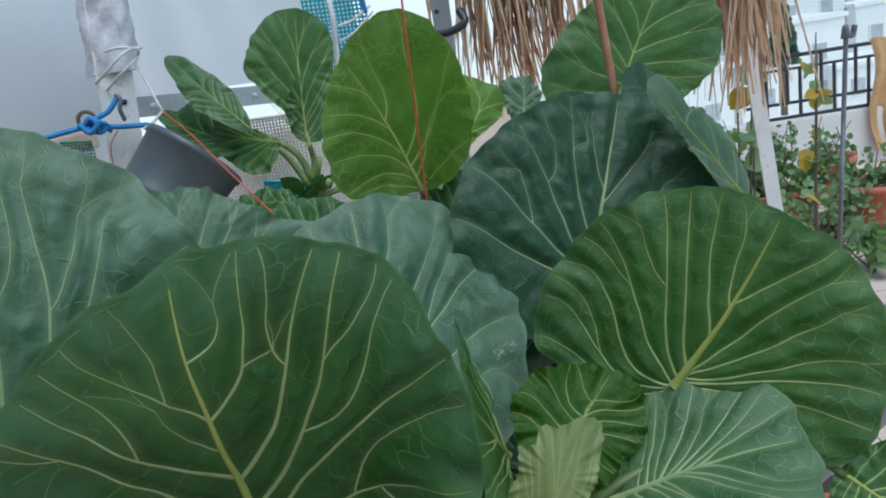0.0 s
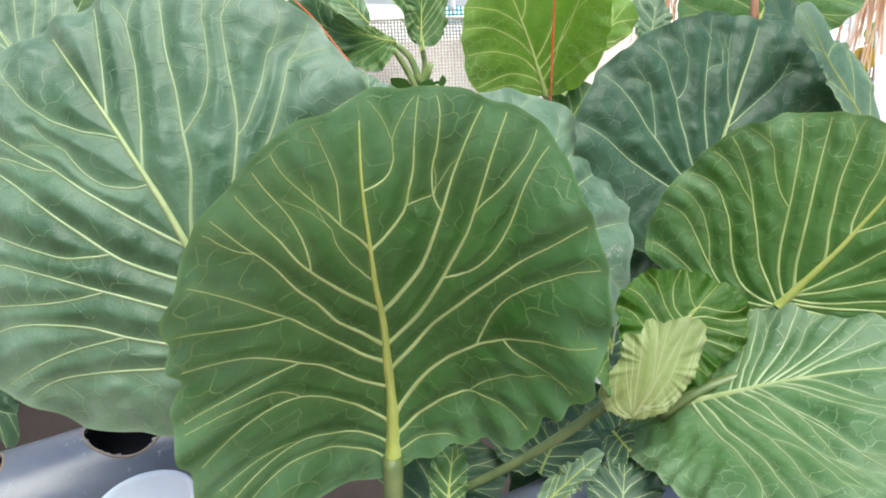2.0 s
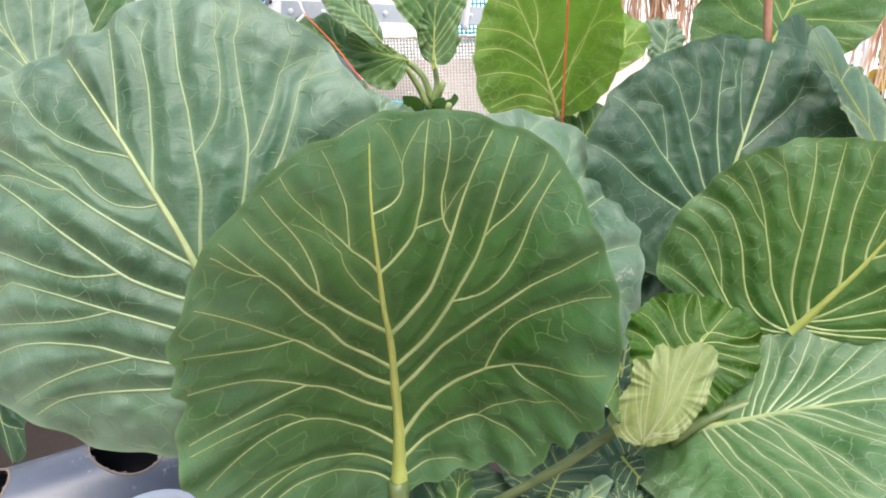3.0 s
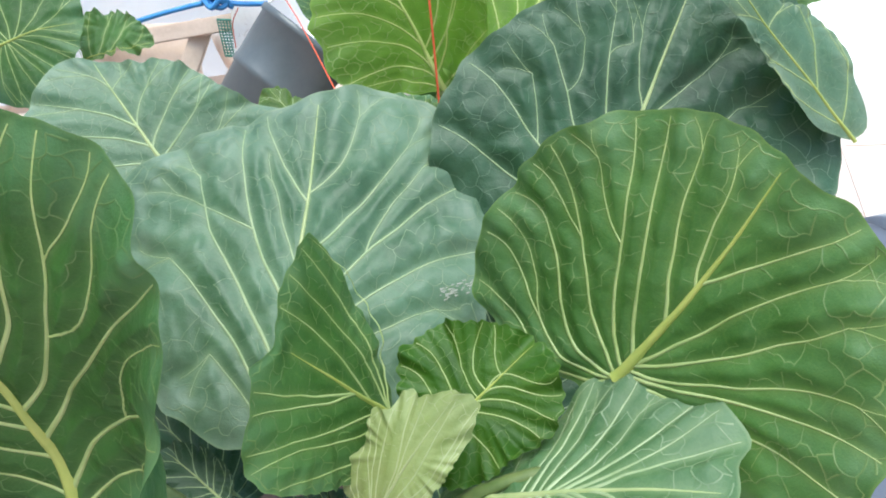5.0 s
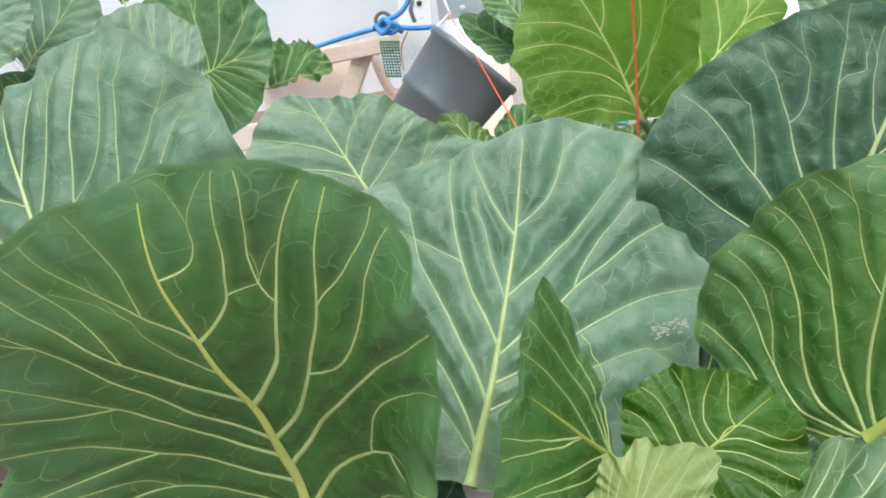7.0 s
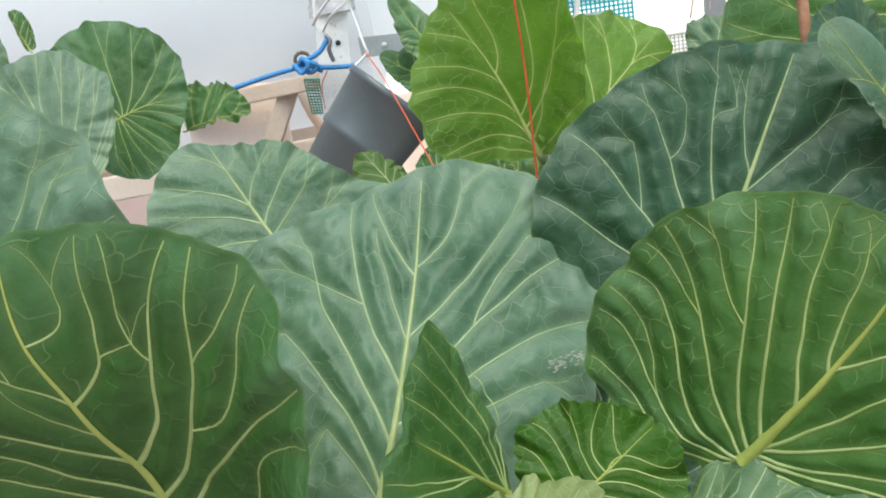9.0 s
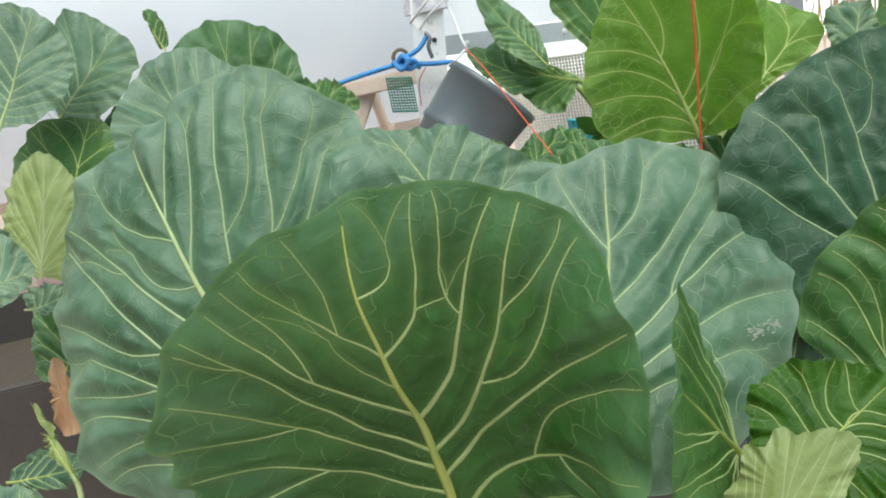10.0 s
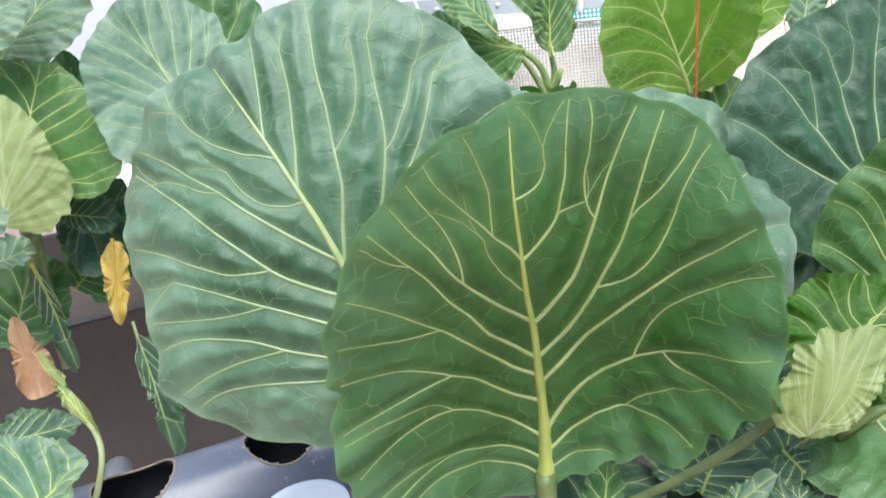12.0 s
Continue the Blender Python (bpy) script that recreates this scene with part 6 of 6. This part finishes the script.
# netting behind the seedling
def net(name, a, b_, high, mesh_w, r, mat, label):
    n = thing(name, tuple(a), label, "net")
    a, b_ = np.array(a), np.array(b_)
    d = b_ - a
    length = np.linalg.norm(d)
    d = d / length
    across = np.cross(d, [0, 0, 1])
    pieces = []
    cols, rows = int(length / mesh_w), int(high / mesh_w)
    def at(i, j):
        s, z = i * mesh_w, j * mesh_w
        return a + d * s + np.array([0, 0, z]) + across * 0.012 * math.sin(s * 23 + z * 9)
    for i in range(cols + 1):
        pieces.append(tube([at(i, j) for j in range(rows + 1)], r, 3, 1, False))
    for j in range(rows + 1):
        pieces.append(tube([at(i, j) for i in range(cols + 1)], r, 3, 1, False))
    part("mesh", mesh_of("mesh", *joined(pieces)), mat, n)["kind"] = "stuff"
    for j in (0, rows):
        part("hem", mesh_of("hem", *tube([at(i, j) for i in range(cols + 1)], r * 1.6, 6)), mat, n)


net("garden_net", (-0.62, 1.66, 0.86), (-0.06, 1.72, 0.84), 0.42, 0.0075, 0.0026, NET_CREAM, "cream woven garden netting along the frame")
net("garden_net", (-0.475, 1.640, 1.075), (-0.350, 1.650, 1.055), 0.060, 0.005, 0.0022, TEAL, "strip of teal garden netting")
net("garden_net", (-0.350, 1.862, 1.250), (-0.200, 1.887, 1.244), 0.34, 0.010, 0.0028, TEAL, "teal garden netting on the frame")
net("garden_net", (-0.785, 1.406, 1.236), (-0.741, 1.437, 1.227), 0.075, 0.006, 0.0016, NET_GREEN, "scrap of dark green netting under the tank")
wh = thing("tie_string", (-0.255, 1.681, 1.380), "white cord and pipe on the net", "cord")
cord("strand", [(-0.252, 1.677, 1.501), (-0.251, 1.670, 1.453), (-0.261, 1.680, 1.369), (-0.274, 1.675, 1.282)], 0.006, ROPE_WHITE, wh)
cord("strand", [(-0.247, 1.681, 1.443), (-0.209, 1.687, 1.452), (-0.166, 1.691, 1.476)], 0.003, ROPE_WHITE, wh)
cord("strand", [(-0.249, 1.682, 1.410), (-0.207, 1.688, 1.428), (-0.162, 1.692, 1.463)], 0.0025, ROPE_WHITE, wh)
bl = thing("blue_rope", (-0.178, 1.689, 1.478), "end of a blue rope hanging on the frame", "rope")
cord("strand", [(-0.177, 1.685, 1.537), (-0.180, 1.688, 1.490), (-0.178, 1.690, 1.461)], 0.005, ROPE_BLUE, bl)


# ---- straw screens ----
def straw_bundle(at_, wide, high, count, seed, label, lean=0.0):
    rng = np.random.RandomState(seed)
    s = thing("straw_screen", at_, label, "straw")
    lots = [[] for _ in range(6)]
    for i in range(count):
        u = rng.uniform(-0.5, 0.5)
        p = np.array(at_) + np.array([u * wide, rng.uniform(-0.05, 0.05), high * 0.5])
        L = high * rng.uniform(0.7, 1.05)
        sw = rng.normal(0, 0.10) + lean
        q = p + np.array([sw * L, rng.normal(0, 0.03), -L])
        m = (p + q) / 2 + rng.normal(0, 0.025, 3)
        w = rng.uniform(0.003, 0.017)
        lots[min(int((u + 0.5) * 6), 5)].append(tube(bez(p, m, m, q, 7), [w, w * 0.9, w * 0.35], 5, 0.35))
    for lot in lots:
        ob = part("straw_tuft", mesh_of("straw_tuft", *joined(lot), smooth=False), STRAW, s)
        ob["kind"] = "stuff"
    return s


straw_bundle((0.180, 1.948, 1.483), 0.30, 0.62, 240, 3, "hanging bundle of dry palm straw over the terrace")
straw_bundle((0.672, 1.843, 1.45), 0.085, 0.68, 140, 4, "hanging bundle of dry palm straw at the post", 0.01)
plain_box("roof_beam", (-0.06, 1.0, 1.90, 1.99, 1.785, 1.84), STRAW, "weathered board overhead that carries the straw", "beam", 0.004, "")
straw_post = thing("angle_post", (0.755, 1.923, 0.915), "white painted steel post under the straw", "post")
vs = []
for q in ((0.894, 1.983, 0.0), (0.737, 2.099, 1.79)):
    for w_, h_ in ((-0.02, -0.003), (0.02, -0.003), (0.02, 0.003), (-0.02, 0.003)):
        vs.append(np.array(q) + np.array([w_, h_, 0]))
part("flange", mesh_of("flange", vs, [(0, 1, 2, 3), (7, 6, 5, 4), (0, 4, 5, 1), (1, 5, 6, 2), (2, 6, 7, 3), (3, 7, 4, 0)], smooth=False), POST, straw_post)


# ---- railing, pots and shrubs ----
railing = thing("railing", (2.6, 5.66, 0.38), "black iron railing on the parapet", "railing")
X0, X1, Y = 2.0, 5.1, 5.50
for z, r in ((0.855, 0.014), (0.765, 0.010), (0.52, 0.012), (0.415, 0.012)):
    v, f = tube([(X0, Y, z), (X1, Y, z)], r, 8)
    part("rail", mesh_of("rail", v, f), IRON, railing)
for i in range(9, 34):
    x = 2.27 + (i - 11) * 0.1215 + (0.03 if i % 2 else 0)
    z0, z1 = ((0.415, 0.765), (0.52, 0.855))[i % 2]
    v, f = tube([(x, Y, z0), (x, Y, z1)], 0.014, 4)
    part("baluster", mesh_of("baluster", v, f, smooth=False), IRON, railing)
for i in range(4):
    x = X0 + 0.05 + i * 1.0
    v, f = tube([(x, Y, 0.40), (x, Y, 0.86)], 0.016, 6)
    part("post", mesh_of("post", v, f), IRON, railing)

cloth = thing("tan_cloth", (3.2, 5.45, 0.9), "tan patterned cloth hung over the railing", "cloth")
verts, faces = [], []
for i in range(41):
    for j in range(33):
        u, w = i / 40, j / 32
        fold = math.sin(u * 26 + w * 2) + 0.5 * math.sin(u * 61 - w * 3)
        verts.append((2.86 + 0.8 * u + 0.03 * math.sin(w * 7), Y - 0.05 - 0.035 * fold * (0.3 + w) - 0.05 * w, 0.885 - 0.80 * w + 0.01 * fold))
for i in range(40):
    for j in range(32):
        faces.append((i * 33 + j, (i + 1) * 33 + j, (i + 1) * 33 + j + 1, i * 33 + j + 1))
part("fabric", mesh_of("fabric", verts, faces), CLOTH_TAN, cloth)

rod = thing("hooked_rod", (1.014, 2.060, 0.614), "grey iron rod with a hook on top standing in the pots", "rod")
cord("shaft", [(1.214, 2.521, 0.0), (1.025, 2.076, 0.676), (1.068, 2.137, 0.992), (1.086, 2.157, 1.213)], 0.0065, GREY_IRON, rod)
cord("hook", [(1.080, 2.159, 1.198), (1.081, 2.150, 1.229), (1.084, 2.147, 1.210), (1.100, 2.149, 1.204), (1.106, 2.148, 1.231)], 0.008, GREY_IRON, rod)


def flower_pot(at_, r, h, label):
    pot = thing("flower_pot", at_, label, "flower pot", "red flower pots")
    v, f = lathe([(0.0, 0.0), (r * 0.74, 0.0), (r * 0.78, 0.01), (r * 0.95, h * 0.82), (r * 1.06, h * 0.83), (r * 1.08, h), (r * 0.98, h), (r * 0.94, h * 0.9)], at_, sides=40)
    part("pot_wall", mesh_of("pot_wall", v, f), TERRACOTTA, pot)
    v, f = lathe([(r * 0.95, h * 0.9), (r * 0.5, h * 0.93), (0.0, h * 0.92)], at_, sides=32)
    part("soil", mesh_of("soil", v, f), SOIL, pot)


def shrub(at_, high, wide, stems, leaves, size, seed, label, mat=None, yellow=0, bare=0.25):
    rng = np.random.RandomState(seed)
    sh = thing("shrub", at_, label, "shrub", "potted shrubs")
    tips, wood, green, gold = [], [], [], []
    for i in range(stems):
        a = np.array(at_) + np.append(rng.normal(0, wide * 0.12, 2), 0)
        e = np.array(at_) + np.array([rng.uniform(-wide, wide), rng.uniform(-wide, wide) * 0.6, high * rng.uniform(0.6, 1.05)])
        m = (a + e) / 2 + rng.normal(0, wide * 0.18, 3)
        pts = bez(a, m, m, e, 12)
        wood.append(tube(pts, [0.006, 0.0025], 6))
        tips.append(pts)
    for i in range(leaves):
        pts = tips[rng.randint(len(tips))]
        u = rng.uniform(bare, 1)
        p = pts[int(u * 11)]
        d = rng.normal(0, 1, 3) + np.array([0, 0, 0.2])
        p = p + rng.normal(0, wide * 0.10, 3)
        (gold if i < yellow else green).append(small_leaf(p, d, size * rng.uniform(0.6, 1.2), rng))
    part("branch", mesh_of("branch", *joined(wood)), BARK, sh)["kind"] = "stuff"
    for nm, lot, mt in (("foliage", green, mat or SHRUB), ("yellow_foliage", gold, YELLOW_LEAF)):
        if lot:
            ob = part(nm, mesh_of(nm, *joined(lot)), mt, sh)
            ob["kind"] = "stuff"


flower_pot((1.797, 4.249, 0.0), 0.13, 0.22, "red clay pot with green shrubs on the terrace")
flower_pot((2.120, 3.991, 0.0), 0.16, 0.26, "red clay pot with green shrubs on the terrace")
flower_pot((2.223, 4.739, 0.0), 0.16, 0.26, "red clay pot with green shrubs on the terrace")
flower_pot((1.573, 4.315, 0.0), 0.12, 0.20, "red clay pot with green shrubs on the terrace")
shrub((1.797, 4.249, 0.0), 0.60, 0.30, 16, 900, 0.040, 5, "leafy green shrub in a red pot")
shrub((2.120, 3.991, 0.0), 0.55, 0.28, 14, 700, 0.042, 6, "leafy green shrub in a red pot")
shrub((1.573, 4.315, 0.0), 0.66, 0.24, 14, 620, 0.045, 7, "leafy green shrub in a red pot")
shrub((1.794, 3.822, 0.0), 0.42, 0.30, 12, 520, 0.042, 8, "pale green shrub in a red pot")
shrub((1.779, 3.340, 0.0), 0.28, 0.20, 6, 140, 0.060, 9, "pale green shrub in a red pot")
shrub((1.247, 2.720, 0.0), 1.62, 0.10, 2, 18, 0.070, 10, "thin bare twig with a few yellow leaves", None, 9, 0.55)
shrub((0.768, 2.146, 0.0), 1.45, 0.10, 6, 90, 0.085, 11, "climbing stem with soft green leaves", None, 3, 0.2)


flower_pot((0.775, 1.658, 0.0), 0.085, 0.16, "small red clay pot on the terrace floor")
red_plant = thing("red_plant", (0.348, 0.690, 0.737), "low plant with dark red frilled leaves", "plant")
rng = np.random.RandomState(21)
c0 = np.array((0.346, 0.695, 0.742))
for i in range(7):
    d = np.array([rng.uniform(-0.4, 0.5), rng.uniform(-0.5, 0.3), rng.uniform(0.7, 1.2)])
    q = c0 + np.array([rng.uniform(-0.02, 0.02), rng.uniform(-0.02, 0.02), -0.02])
    part("leaf", mesh_of("leaf", *small_leaf(q, d, rng.uniform(0.06, 0.085), rng)), RED_LEAF, red_plant)
v, f = tube([(c0[0], c0[1], 0.0), (c0[0] + 0.02, c0[1], c0[2] * 0.5), tuple(c0)], [0.006, 0.004], 8)
part("stem", mesh_of("stem", v, f), BARK, red_plant)


# ---- far city ----
def city_house(x, y, z0, w, d, h, seed):
    rng = np.random.RandomState(seed)
    house = thing("house", (x, y, z0), "pale stone house of the city on the slope", "house", "houses of the city")
    part("wall", box(x - w / 2, x + w / 2, y, y + d, z0, z0 + h, 0.05), CITY_WALL, house)
    part("roof", box(x - w / 2 - 0.2, x + w / 2 + 0.2, y - 0.2, y + d + 0.2, z0 + h, z0 + h + 0.4, 0.05), CITY_WALL, house)
    floors, cols = max(int(h / 3.2), 1), max(int(w / 3.0), 2)
    for i in range(floors):
        for j in range(cols):
            cx_ = x - w / 2 + (j + 0.5) * w / cols
            zz = z0 + 1.0 + i * 3.2
            wdw = part("window", box(cx_ - 0.75, cx_ + 0.75, y - 0.12, y + 0.02, zz - 0.1, zz + 1.5), CITY_WALL, house)
            part("pane", box(cx_ - 0.6, cx_ + 0.6, y - 0.16, y - 0.125, zz, zz + 1.4), CITY_PANE, wdw)


rng = np.random.RandomState(11)
for row in range(5):
    for i in range(4):
        yy = 62 + row * 16
        city_house(yy * (0.30 + i * 0.085) + rng.uniform(-1.5, 1.5), yy + 1.9 * ((i * 3) % 4), -12 - 1 + row * 3.0, rng.uniform(7, 11), 8, rng.uniform(6, 11), row * 10 + i)
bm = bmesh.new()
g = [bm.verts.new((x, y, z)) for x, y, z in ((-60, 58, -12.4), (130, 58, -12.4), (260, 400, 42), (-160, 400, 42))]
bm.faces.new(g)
tagged(part("hillside", bm, HILL_GLOW, None), "pale dry hillside behind the city", "hill", kind="structure")
tree = thing("cypress_tree", (15.074, 36.921, -1.951), "dark slender cypress among the houses", "tree")
base = np.array((15.074, 36.921, -1.951))
v, f = tube([base - np.array([0, 0, 3]), base + np.array([0, 0, 0.5])], [0.18, 0.12], 8)
part("trunk", mesh_of("trunk", v, f), BARK, tree)
lot = []
rng = np.random.RandomState(5)
for i in range(900):
    u = rng.rand() ** 1.3
    rad = 0.62 * (1 - u) ** 0.7 * rng.uniform(0.2, 1.1)
    a = rng.uniform(0, 6.28)
    lot.append(small_leaf(base + np.array([rad * math.cos(a), rad * math.sin(a), -0.6 + 3.0 * u]), (math.cos(a) * 0.5, math.sin(a) * 0.5, 1), 0.32, rng))
ob = part("crown", mesh_of("crown", *joined(lot)), TREE_LEAF, tree)
ob["kind"] = "stuff"

# ---- floor tiles, last ----
tile = mesh_of("tile", *(lambda b: ([v.co[:] for v in b.verts], [[v.index for v in f.verts] for f in b.faces]))(box(-0.197, 0.197, -0.197, 0.197, -0.006, 0.0)), FLOOR_TILE, False)
rest = []
for i in range(-11, 13):
    for j in range(-8, 15):
        x, y = 0.1 + i * 0.4, 0.1 + j * 0.4
        if i >= 0 and 0 <= j < 14 and i < 12:
            ob = new("tile", tile)
            ob.location = (x, y, 0.0)
            hang(ob, floor)
        else:
            rest.append(([(x + u, y + v_, z) for z in (-0.006, 0.0) for u, v_ in ((-0.197, -0.197), (0.197, -0.197), (0.197, 0.197), (-0.197, 0.197))], [(4, 5, 6, 7), (0, 1, 5, 4), (1, 2, 6, 5), (2, 3, 7, 6), (3, 0, 4, 7)]))
ob = part("tile_field", mesh_of("tile_field", *joined(rest), smooth=False), FLOOR_TILE, floor)
ob["kind"] = "stuff"
